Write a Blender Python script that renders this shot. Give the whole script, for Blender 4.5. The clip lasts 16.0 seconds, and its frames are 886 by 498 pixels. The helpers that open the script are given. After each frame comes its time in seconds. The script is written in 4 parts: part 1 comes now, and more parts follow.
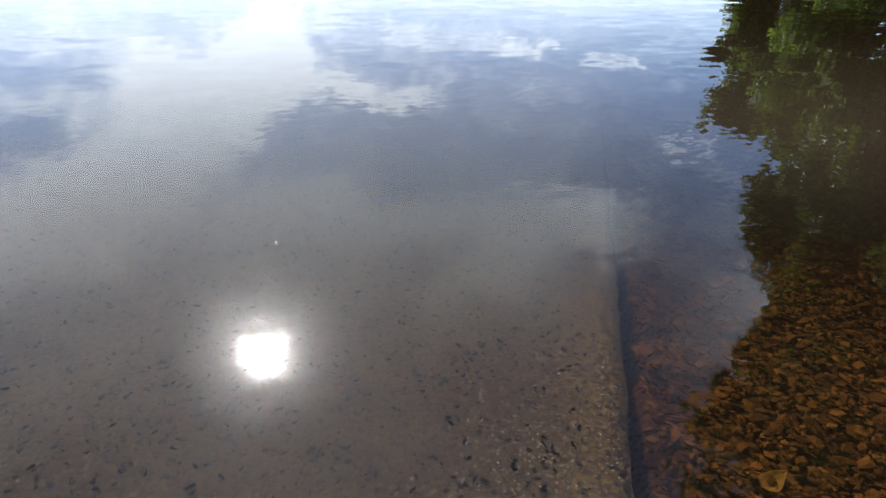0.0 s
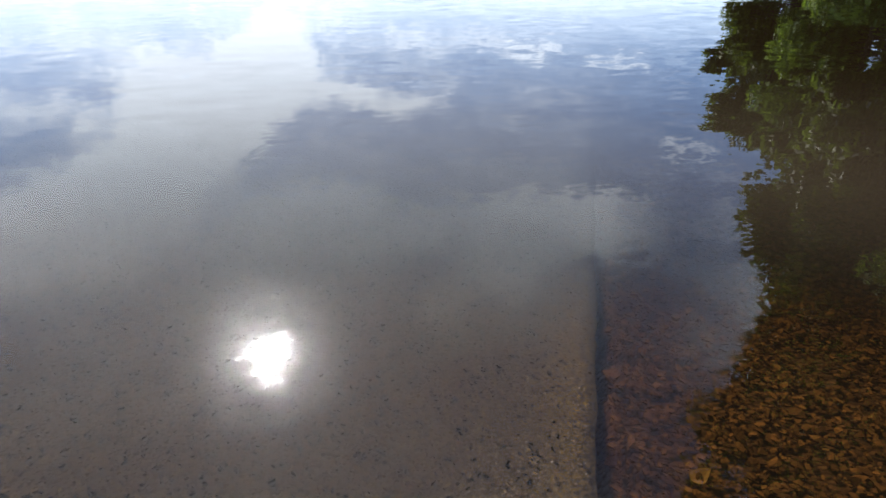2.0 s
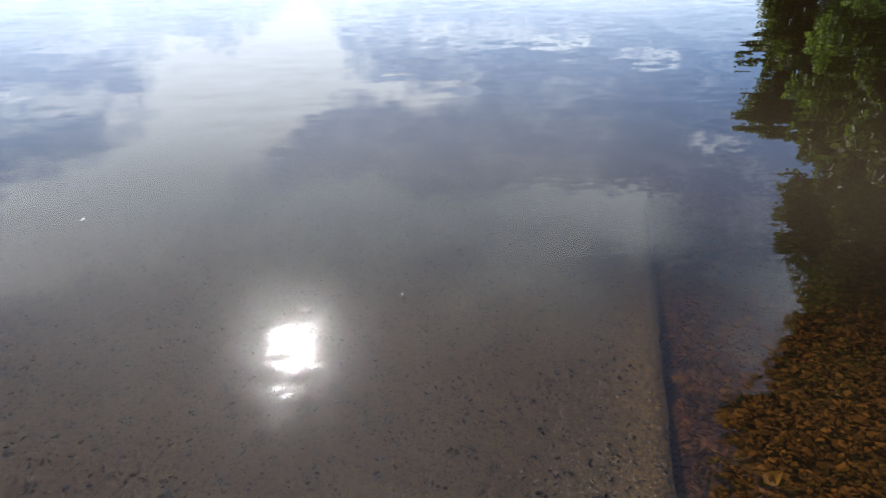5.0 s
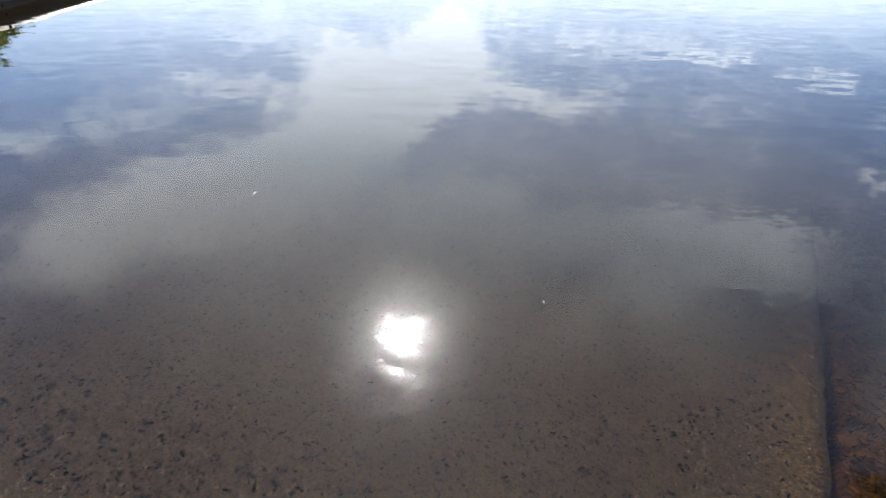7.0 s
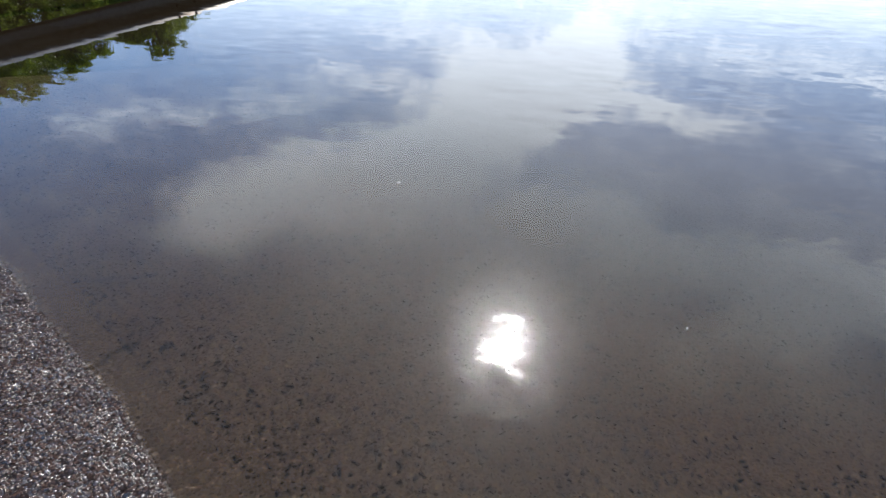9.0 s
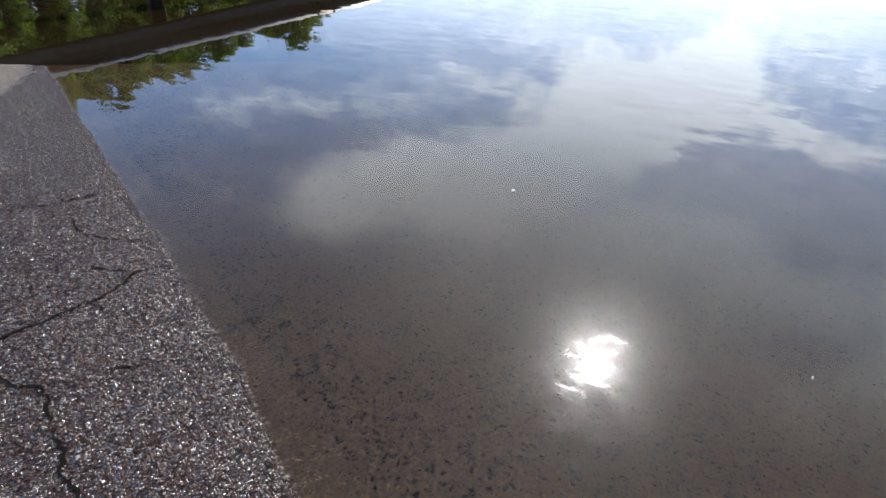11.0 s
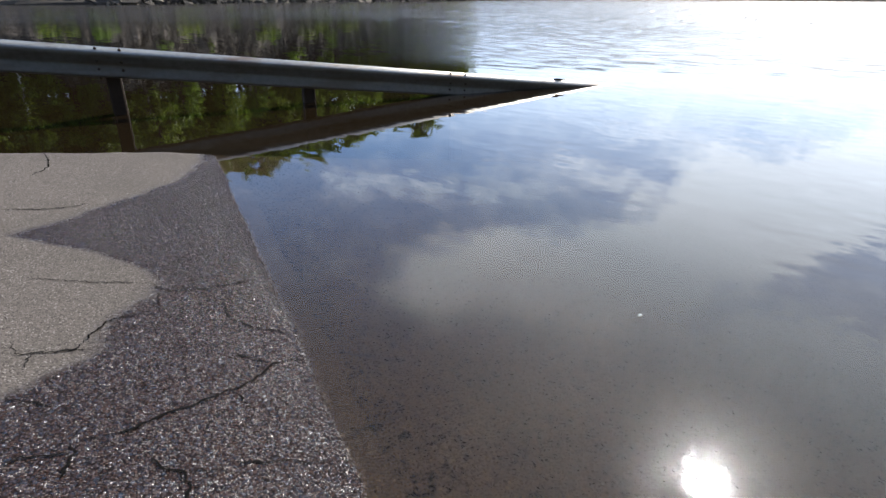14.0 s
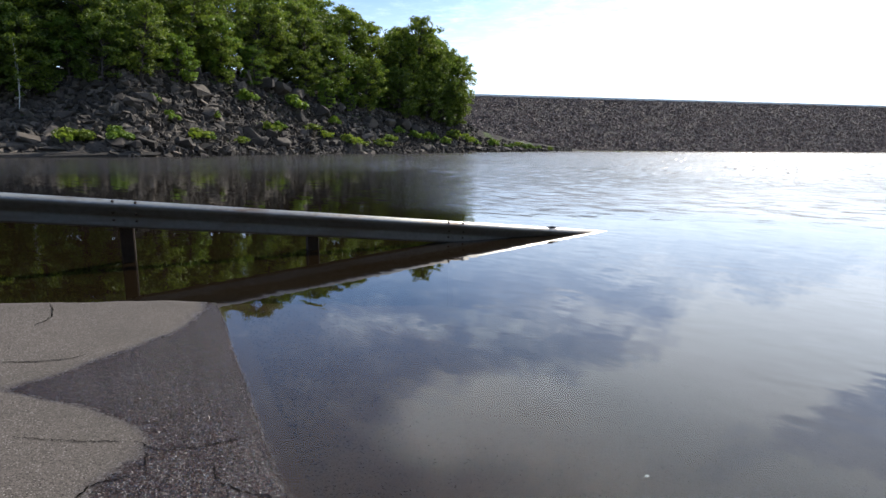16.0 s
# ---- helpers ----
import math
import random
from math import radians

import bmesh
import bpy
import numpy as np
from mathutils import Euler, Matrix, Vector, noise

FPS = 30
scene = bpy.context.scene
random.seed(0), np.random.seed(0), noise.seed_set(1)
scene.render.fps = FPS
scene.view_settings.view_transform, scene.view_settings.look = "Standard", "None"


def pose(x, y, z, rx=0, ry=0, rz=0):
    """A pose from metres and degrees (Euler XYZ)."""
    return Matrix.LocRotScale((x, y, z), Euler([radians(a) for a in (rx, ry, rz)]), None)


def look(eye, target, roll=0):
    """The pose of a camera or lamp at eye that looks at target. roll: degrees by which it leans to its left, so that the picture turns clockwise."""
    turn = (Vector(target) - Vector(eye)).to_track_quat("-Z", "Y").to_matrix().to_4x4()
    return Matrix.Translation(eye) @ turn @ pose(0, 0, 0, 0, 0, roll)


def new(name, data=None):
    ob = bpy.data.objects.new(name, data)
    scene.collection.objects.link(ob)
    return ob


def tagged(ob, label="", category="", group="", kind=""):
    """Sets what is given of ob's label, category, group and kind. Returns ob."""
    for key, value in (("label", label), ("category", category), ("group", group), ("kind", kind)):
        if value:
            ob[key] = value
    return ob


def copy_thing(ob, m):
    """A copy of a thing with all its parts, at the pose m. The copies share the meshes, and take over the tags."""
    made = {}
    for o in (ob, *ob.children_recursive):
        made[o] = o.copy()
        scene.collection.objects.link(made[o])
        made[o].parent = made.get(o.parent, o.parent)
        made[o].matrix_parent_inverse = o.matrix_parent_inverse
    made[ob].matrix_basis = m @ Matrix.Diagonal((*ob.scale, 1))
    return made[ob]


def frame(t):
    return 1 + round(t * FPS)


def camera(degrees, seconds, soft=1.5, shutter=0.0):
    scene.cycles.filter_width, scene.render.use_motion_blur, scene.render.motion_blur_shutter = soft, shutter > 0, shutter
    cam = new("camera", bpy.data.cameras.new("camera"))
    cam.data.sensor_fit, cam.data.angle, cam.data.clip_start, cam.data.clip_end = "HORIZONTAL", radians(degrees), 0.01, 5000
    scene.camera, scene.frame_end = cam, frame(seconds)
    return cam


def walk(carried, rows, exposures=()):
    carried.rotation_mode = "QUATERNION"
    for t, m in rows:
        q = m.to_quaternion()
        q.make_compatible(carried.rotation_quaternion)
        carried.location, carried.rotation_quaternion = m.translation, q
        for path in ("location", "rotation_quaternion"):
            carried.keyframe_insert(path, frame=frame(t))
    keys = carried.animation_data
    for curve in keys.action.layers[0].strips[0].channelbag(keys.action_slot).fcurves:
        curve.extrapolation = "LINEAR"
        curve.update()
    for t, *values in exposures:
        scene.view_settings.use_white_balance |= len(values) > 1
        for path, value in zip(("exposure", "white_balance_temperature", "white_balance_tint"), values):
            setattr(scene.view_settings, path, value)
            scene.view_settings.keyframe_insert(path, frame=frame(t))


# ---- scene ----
# ---- camera and walk ----
cam = camera(74.6, 16.0)
PATH = [
    (0.0, 0.000, 0.000, 0.722, 0.00, -32.37, 1.87),
    (0.5, -0.017, -0.033, 0.806, 0.08, -32.13, 1.73),
    (1.0, -0.025, -0.078, 0.882, 0.23, -32.13, 1.45),
    (1.5, -0.019, -0.150, 0.955, 0.44, -32.18, 1.27),
    (2.0, -0.020, -0.224, 1.001, 0.44, -32.01, 1.30),
    (2.5, -0.045, -0.248, 1.032, 0.30, -32.32, 1.39),
    (3.0, -0.095, -0.265, 1.040, 0.02, -32.25, 1.48),
    (3.85, -0.130, -0.278, 1.064, 0.24, -32.40, 1.20),
    (4.65, -0.165, -0.292, 1.087, 1.88, -32.60, 0.60),
    (5.5, -0.200, -0.304, 1.109, 6.08, -32.72, 0.12),
    (6.0, -0.226, -0.306, 1.107, 9.69, -32.52, 0.13),
    (6.5, -0.243, -0.305, 1.099, 13.52, -32.52, 0.06),
    (7.0, -0.265, -0.310, 1.093, 17.06, -32.33, 0.08),
    (7.5, -0.288, -0.322, 1.090, 20.29, -32.32, 0.22),
    (8.0, -0.313, -0.334, 1.085, 23.76, -32.18, 0.31),
    (8.5, -0.330, -0.337, 1.082, 27.12, -32.03, 0.33),
    (9.0, -0.346, -0.340, 1.085, 30.02, -32.10, 0.30),
    (11.5, -0.384, -0.381, 1.107, 44.08, -31.59, 0.46),
    (12.0, -0.401, -0.393, 1.107, 46.63, -31.26, 0.39),
    (12.5, -0.415, -0.400, 1.109, 49.36, -30.96, 0.48),
    (13.0, -0.433, -0.404, 1.131, 51.53, -30.27, 0.52),
    (13.5, -0.447, -0.407, 1.175, 52.66, -27.62, 0.49),
    (14.0, -0.446, -0.411, 1.217, 53.04, -23.54, 0.44),
    (14.5, -0.443, -0.412, 1.246, 53.16, -19.36, 0.39),
    (15.0, -0.435, -0.415, 1.270, 53.16, -15.52, 0.38),
    (15.5, -0.433, -0.416, 1.285, 53.12, -12.35, 0.36),
    (16.0, -0.428, -0.417, 1.289, 53.08, -9.87, 0.33),
]


def heading(az, el):
    """The unit vector at az degrees to the left of +y and el degrees up."""
    a, e = radians(az), radians(el)
    return Vector((-math.sin(a) * math.cos(e), math.cos(a) * math.cos(e), math.sin(e)))


walk(cam, [(t, look((x, y, z), Vector((x, y, z)) + heading(yaw, pitch), roll)) for t, x, y, z, yaw, pitch, roll in PATH], exposures=[(0.0, 0.66), (5.5, 0.6), (9.0, 0.52), (12.5, 0.55), (13.5, 0.54), (14.5, 0.40), (16.0, 0.12)])

# ---- sky, sun ----
SUN_AZ, SUN_EL = 22.1, 40.9
lamp = bpy.data.lights.new("sun", "SUN")
lamp.energy, lamp.angle, lamp.color = 5.0, radians(0.53), (1.0, 0.93, 0.82)
sun = new("sun", lamp)
sun.matrix_world = look(heading(SUN_AZ, SUN_EL) * 50, (0, 0, 0))


class Net:
    """Short-hand for building a node tree."""

    def __init__(self, tree):
        self.t = tree
        tree.nodes.clear()

    def n(self, kind, props=None, **ins):
        nd = self.t.nodes.new(kind)
        for k, v in (props or {}).items():
            if k == "operation":
                nd.operation = v
            elif k == "use_clamp":
                nd.use_clamp = v
            elif k == "data_type":
                nd.data_type = v
            elif k == "blend_type":
                nd.blend_type = v
            elif k == "interpolation_type":
                nd.interpolation_type = v
            elif k == "vector_type":
                nd.vector_type = v
            elif k == "feature":
                nd.feature = v
        for k, v in ins.items():
            self.put(nd, k.replace("_", " "), v)
        return nd

    def put(self, nd, key, v):
        sock = nd.inputs[int(key[1:])] if key[0] == "i" and key[1:].isdigit() else nd.inputs[key]
        if isinstance(v, bpy.types.NodeSocket):
            self.t.links.new(v, sock)
        else:
            sock.default_value = v

    def m(self, op, a, b=0.0, c=0.0, clamp=False):
        nd = self.n("ShaderNodeMath", {"operation": op, "use_clamp": clamp}, i0=a, i1=b, i2=c)
        return nd.outputs[0]

    def noise(self, vec, scale, detail=3.0, rough=0.55, out=0):
        nd = self.n("ShaderNodeTexNoise", Scale=scale, Detail=detail, Roughness=rough)
        if vec is not None:
            self.put(nd, "Vector", vec)
        return nd.outputs[out]

    def ramp(self, fac, stops, interp="LINEAR"):
        nd = self.n("ShaderNodeValToRGB", Fac=fac)
        cr = nd.color_ramp
        cr.interpolation = interp
        while len(cr.elements) < len(stops):
            cr.elements.new(0.5)
        for e, (p, c) in zip(cr.elements, stops):
            e.position, e.color = p, ((c, c, c, 1) if isinstance(c, (int, float)) else (*c, 1))
        return nd.outputs[0]

    def mix(self, fac, a, b, blend="MIX"):
        nd = self.n("ShaderNodeMix", {"data_type": "RGBA", "blend_type": blend})
        for k, v in ((0, fac), (6, a), (7, b)):
            if isinstance(v, bpy.types.NodeSocket):
                self.t.links.new(v, nd.inputs[k])
            else:
                nd.inputs[k].default_value = (*v, 1) if isinstance(v, tuple) and len(v) == 3 else v
        return nd.outputs[2]

    def step(self, x, lo, hi):
        nd = self.n("ShaderNodeMapRange", {"interpolation_type": "SMOOTHSTEP"}, i0=x, i1=lo, i2=hi, i3=0.0, i4=1.0)
        return nd.outputs[0]


# cloud banks and smaller clouds: half thickness, weight, then azimuth and elevation along each
BANKS = (
    (2.4, 0.85, (54.7, 27.1), (46.3, 24.4), (37.1, 24.7), (28.3, 21.9), (21.7, 18.6), (17.9, 14.7), (15.6, 11.2)),
    (2.3, 0.24, (56.5, 30.3), (48.6, 28.3), (39.6, 27.9), (31.2, 28.8)),
    (1.6, 1.10, (22.0, 28.6), (13.8, 28.3), (6.1, 29.4)),
    (1.4, 0.50, (6.1, 29.4), (-3.7, 29.2), (-16.5, 26.5)),
    (2.1, 0.40, (1.2, 38.4), (-7.1, 33.5), (-18.4, 29.1)),
    (1.3, 0.56, (17.1, 15.9), (8.2, 16.7), (2.6, 17.5)),
    (1.8, 0.36, (32.6, 11.7), (27.4, 14.4), (25.1, 18.9)),
)
PUFFS = (
    (0.9, 0.24, (39.4, 15.6), (34.7, 16.4)),
    (0.5, 0.50, (-4.5, 12.8), (-10.4, 13.0)),
    (0.4, 0.50, (-13.3, 13.8), (-15.5, 13.7)),
    (0.5, 0.45, (-22.3, 19.9), (-25.9, 18.9)),
    (0.8, 0.40, (7.4, 12.1), (-3.0, 12.4)),
    (0.9, 0.28, (49.8, 17.6), (45.9, 16.5)),
    (1.3, 0.24, (43.0, 17.1), (39.1, 16.5)),
    (0.8, 0.38, (34.1, 17.7), (30.6, 17.0)),
    (1.1, 0.35, (63.6, 16.6), (54.5, 17.4)),
    (2.2, 0.60, (21.0, 15.6), (15.6, 14.1)),
    (2.2, 0.55, (34.3, 24.4), (21.9, 20.5)),
    (2.3, 0.40, (26.0, 17.4), (20.2, 13.6)),
    (2.1, 0.30, (10.5, 31.3), (-14.7, 29.2)),
    (6.0, 0.60, (-45.0, 30.0), (-38.0, 32.0)),
)


def build_world():
    world = bpy.data.worlds.new("sky")
    world.use_nodes = True
    scene.world = world
    g = Net(world.node_tree)
    co = g.n("ShaderNodeTexCoord").outputs["Generated"]
    xyz = g.n("ShaderNodeSeparateXYZ", Vector=co)
    x, y, z = xyz.outputs
    az = g.m("MULTIPLY", g.m("ARCTAN2", g.m("MULTIPLY", x, -1.0), y), 57.2958)
    el = g.m("MULTIPLY", g.m("ARCSINE", z), 57.2958)
    # the clouds lie in a flat layer, so their edges fray in its plane
    flat = g.n("ShaderNodeVectorMath", {"operation": "DIVIDE"}, i0=co, i1=(1, 1, 1))
    g.put(flat, "i1", g.n("ShaderNodeCombineXYZ", X=g.m("MAXIMUM", z, 0.06), Y=g.m("MAXIMUM", z, 0.06), Z=1.0).outputs[0])
    warp = g.n("ShaderNodeSeparateColor", Color=g.noise(co, 9.0, 6.0, 0.62, 1))
    aw = g.m("ADD", az, g.m("MULTIPLY", g.m("SUBTRACT", warp.outputs[0], 0.5), 15.0))
    ew = g.m("ADD", el, g.m("MULTIPLY", g.m("SUBTRACT", warp.outputs[1], 0.5), 6.5))
    total = None
    for half, w, (a1, e1), (a2, e2) in [(c[0], c[1], p, q) for c in BANKS + PUFFS for p, q in zip(c[2:], c[3:])]:
        du, dv = (a2 - a1) * 0.88, e2 - e1
        span = max(du * du + dv * dv, 0.01)
        px = g.m("MULTIPLY", g.m("SUBTRACT", aw, a1), 0.88)
        py = g.m("SUBTRACT", ew, e1)
        k = g.m("DIVIDE", g.m("MULTIPLY_ADD", px, du, g.m("MULTIPLY", py, dv)), span, clamp=True)
        qx = g.m("SUBTRACT", px, g.m("MULTIPLY", k, du))
        qy = g.m("SUBTRACT", py, g.m("MULTIPLY", k, dv))
        r2 = g.m("MULTIPLY_ADD", qx, g.m("MULTIPLY", qx, 0.6), g.m("MULTIPLY", qy, qy))
        v = g.m("MULTIPLY", g.m("POWER", 2.71828, g.m("MULTIPLY", r2, -0.7 / (half * half))), w)
        total = v if total is None else g.m("ADD", total, v)
    puff = g.noise(flat.outputs[0], 1.6, 6.0, 0.6)
    away = g.step(g.m("ABSOLUTE", g.m("SUBTRACT", az, 25.0)), 58.0, 90.0)
    total = g.m("ADD", total, g.m("MULTIPLY", g.m("MULTIPLY", away, 0.25), g.step(puff, 0.5, 0.7)))
    total = g.m("ADD", total, g.m("MULTIPLY", g.m("SUBTRACT", puff, 0.5), 0.5))
    fleck = g.noise(flat.outputs[0], 5.5, 6.0, 0.68)
    total = g.m("ADD", total, g.m("MULTIPLY", g.m("SUBTRACT", fleck, 0.5), 0.95))
    # the sky over both wooded shores is clearer
    blue = g.m("SUBTRACT", 1.0, g.m("MULTIPLY", g.m("MAXIMUM", g.step(az, 40.0, 58.0), g.step(az, -8.0, -24.0)), 0.85))
    veil = g.m("MULTIPLY", g.m("MULTIPLY", blue, g.m("MULTIPLY", puff, 0.70)), g.m("MULTIPLY", g.step(el, 17.0, 30.0), g.m("SUBTRACT", 1.0, g.step(el, 36.0, 46.0))))
    haze = g.m("MULTIPLY", g.m("SUBTRACT", 1.0, g.step(el, 6.0, 14.5)), 0.42)
    haze = g.m("MULTIPLY", haze, g.m("SUBTRACT", 1.0, g.m("MULTIPLY", g.step(az, 18.0, 45.0), 0.25)))
    haze = g.m("MULTIPLY", haze, g.m("MULTIPLY_ADD", away, -0.7, 1.0))
    dens = g.m("ADD", g.m("ADD", g.m("MULTIPLY_ADD", g.step(total, -0.06, 0.94), 0.86, g.m("MULTIPLY", g.m("SUBTRACT", 1.0, g.step(el, 34.0, 46.0)), g.m("MULTIPLY", g.m("MULTIPLY", fleck, 0.42), blue))), veil), g.m("ADD", haze, g.m("MULTIPLY", g.m("MULTIPLY", g.step(el, 57.0, 66.0), g.step(g.m("ABSOLUTE", g.m("SUBTRACT", az, 95.0)), 75.0, 40.0)), g.m("MULTIPLY_ADD", puff, 0.6, 0.35))), clamp=True)
    sky = g.n("ShaderNodeTexSky")
    sky.sky_type, sky.sun_disc = "NISHITA", False
    sky.sun_elevation, sky.sun_rotation = radians(SUN_EL), radians(-SUN_AZ)
    sky.air_density, sky.dust_density, sky.ozone_density = 1.0, 0.8, 2.5
    clear = g.n("ShaderNodeBackground", Color=g.mix(1.0, sky.outputs[0], (0.79, 0.95, 1.2), "MULTIPLY"), Strength=0.125)
    cloud = g.n("ShaderNodeBackground", Color=(0.85, 0.95, 1.09, 1), Strength=2.15)
    mixed = g.n("ShaderNodeMixShader", i0=dens, i1=clear.outputs[0], i2=cloud.outputs[0])
    # the thin-cloud glow around the sun
    d = heading(SUN_AZ, SUN_EL)
    dot = g.n("ShaderNodeVectorMath", {"operation": "DOT_PRODUCT"}, i0=co, i1=tuple(d)).outputs["Value"]
    ang = g.m("MULTIPLY", g.m("ARCCOSINE", g.m("MINIMUM", dot, 1.0)), 57.2958)
    core = g.m("MULTIPLY", g.m("POWER", 2.71828, g.m("MULTIPLY", g.m("POWER", g.m("DIVIDE", ang, 2.05), 4.0), -1.0)), 45.0)
    ring = g.m("MULTIPLY", g.m("POWER", 2.71828, g.m("MULTIPLY", g.m("POWER", g.m("DIVIDE", ang, 4.2), 2.0), -1.0)), 13.0)
    wide = g.m("MULTIPLY", g.m("POWER", 2.71828, g.m("MULTIPLY", ang, -0.13)), 1.5)
    glow = g.n("ShaderNodeBackground", Color=(1.0, 0.99, 0.97, 1), Strength=g.m("ADD", g.m("ADD", core, ring), wide))
    both = g.n("ShaderNodeAddShader", i0=mixed.outputs[0], i1=glow.outputs[0])
    g.n("ShaderNodeOutputWorld", Surface=both.outputs[0])


build_world()


# ---- materials ----
def material(name):
    mat = bpy.data.materials.new(name)
    mat.use_nodes = True
    return mat, Net(mat.node_tree)


def finish(g, color, rough, bump=None, height=0.01, spec=0.5, metal=0.0, strength=1.0):
    bsdf = g.n("ShaderNodeBsdfPrincipled", Base_Color=color, Roughness=rough, Metallic=metal)
    g.put(bsdf, "Specular IOR Level", spec)
    if bump is not None:
        g.put(bsdf, "Normal", g.n("ShaderNodeBump", Height=bump, Distance=height, Strength=strength).outputs[0])
    g.n("ShaderNodeOutputMaterial", Surface=bsdf.outputs[0])


def water_material():
    mat, g = material("lake_water")
    pos = g.n("ShaderNodeNewGeometry").outputs["Position"]
    r = g.n("ShaderNodeVectorMath", {"operation": "LENGTH"}, i0=pos).outputs["Value"]
    far = g.step(r, 9.5, 13.5)
    # cat's-paws: patches of livelier ripples on a calm face
    paws = g.step(g.noise(pos, 1.1, 3.0), 0.44, 0.66)
    turn = g.n("ShaderNodeMapping", {"vector_type": "TEXTURE"}, Vector=pos, Rotation=(0, 0, radians(13)), Scale=(2.0, 0.87, 1.0)).outputs[0]
    cross = g.n("ShaderNodeMapping", {"vector_type": "TEXTURE"}, Vector=pos, Rotation=(0, 0, radians(62)), Scale=(1.8, 1.0, 1.0)).outputs[0]

    def slopes(vec, scale, detail, ax, ay):
        """A wandering tilt of the surface, from a noise of that scale."""
        tilt = g.n("ShaderNodeVectorMath", {"operation": "SUBTRACT"}, i0=g.noise(vec, scale, detail, 0.5, 1), i1=(0.5, 0.5, 0.5)).outputs[0]
        return g.n("ShaderNodeVectorMath", {"operation": "MULTIPLY"}, i0=tilt, i1=g.n("ShaderNodeCombineXYZ", X=ax, Y=ay, Z=0.0).outputs[0]).outputs[0]

    def plus(a, b):
        return g.n("ShaderNodeVectorMath", {"operation": "ADD"}, i0=a, i1=b).outputs[0]

    calm = g.m("SUBTRACT", 1.0, g.m("MULTIPLY", g.step(r, 1.7, 2.9), 0.88))
    lively = g.m("MULTIPLY", calm, g.m("MULTIPLY_ADD", paws, 0.055, 0.050))
    near = plus((0.0, 0.0, 1.0), slopes(turn, 31.0, 1.5, g.m("MULTIPLY", lively, 0.55), lively))
    near = plus(near, slopes(cross, 42.0, 1.0, g.m("MULTIPLY", lively, 0.55), g.m("MULTIPLY", lively, 0.45)))
    broad = g.m("MULTIPLY", g.m("MULTIPLY_ADD", paws, 0.030, 0.022), g.m("MULTIPLY_ADD", g.step(r, 1.8, 3.5), 0.72, 0.28))
    near = plus(near, slopes(turn, 5.0, 2.0, g.m("MULTIPLY", broad, 0.5), broad))
    mid = g.m("MULTIPLY", g.step(r, 1.8, 3.0), g.m("MULTIPLY_ADD", paws, 0.034, 0.010))
    near = plus(near, slopes(turn, 10.0, 1.0, g.m("MULTIPLY", mid, 0.5), mid))
    # wind ripples farther out
    gust = g.m("ADD", g.m("MULTIPLY", g.step(g.noise(pos, 0.07, 3.0), 0.35, 0.65), 0.12), 0.88)
    # the lee of the wooded shore stays calmer
    px, py, pz = g.n("ShaderNodeSeparateXYZ", Vector=pos).outputs
    lee = g.step(g.m("DIVIDE", g.m("ADD", py, g.m("MULTIPLY", px, 0.78)), g.m("MAXIMUM", r, 0.1)), -0.42, 0.06)
    far = g.m("MULTIPLY", far, g.m("MAXIMUM", lee, g.m("MULTIPLY_ADD", g.step(r, 20.0, 40.0), 0.70, 0.12)))
    amp = g.m("MULTIPLY", g.m("MULTIPLY", far, gust), 0.26)
    off = slopes(turn, 3.0, 4.0, amp, amp)
    # steep wavelets that catch the sun now and then on the open lake
    facet = g.n("ShaderNodeTexVoronoi", {"feature": "F1"}, Vector=g.n("ShaderNodeMapping", {"vector_type": "TEXTURE"}, Vector=pos, Rotation=(0, 0, radians(25)), Scale=(0.16, 1.6, 1.0)).outputs[0], Scale=1.0).outputs["Color"]
    fr, fg, fb = g.n("ShaderNodeSeparateColor", Color=facet).outputs
    steep = g.m("MULTIPLY", g.m("MULTIPLY", g.step(fb, 0.88, 0.90), g.step(r, 22.0, 38.0)), lee)
    ang = g.m("MULTIPLY", fr, 6.2832)
    lean = g.m("MULTIPLY", steep, g.m("MULTIPLY_ADD", fg, 0.16, 0.28))
    off = plus(off, g.n("ShaderNodeCombineXYZ", X=g.m("MULTIPLY", g.m("COSINE", ang), lean), Y=g.m("MULTIPLY", g.m("SINE", ang), lean), Z=0.0).outputs[0])
    nrm = g.n("ShaderNodeVectorMath", {"operation": "NORMALIZE"}, i0=plus(near, off)).outputs[0]
    facing = g.n("ShaderNodeLayerWeight", Blend=0.5, Normal=nrm).outputs["Facing"]
    fres = g.m("ADD", g.m("MULTIPLY", g.m("POWER", facing, 5.0), 0.95), 0.02)
    # a ruffled surface mirrors less at a flat angle than a smooth one
    fres = g.m("MINIMUM", fres, g.m("SUBTRACT", 1.0, g.m("MULTIPLY", far, 0.48)))
    clear = g.n("ShaderNodeBsdfTransparent", Color=(0.86, 0.775, 0.65, 1))
    # peaty water hides more of the bed as it deepens down the ramp and off its far side
    down = g.m("MULTIPLY_ADD", px, 0.213, g.m("MULTIPLY", py, 0.977))
    side = g.step(g.m("MULTIPLY_ADD", px, 0.977, g.m("MULTIPLY", py, -0.213)), -5.0, -6.2)
    deep = g.m("MULTIPLY_ADD", g.m("MAXIMUM", g.step(down, 1.1, 2.5), side), 0.9, 0.10)
    murk = g.n("ShaderNodeBsdfDiffuse", Color=g.mix(g.m("MAXIMUM", g.step(down, 1.6, 4.6), side), (0.026, 0.0192, 0.0120), (0.0085, 0.0054, 0.0025)))
    body = g.n("ShaderNodeMixShader", i0=deep, i1=clear.outputs[0], i2=murk.outputs[0])
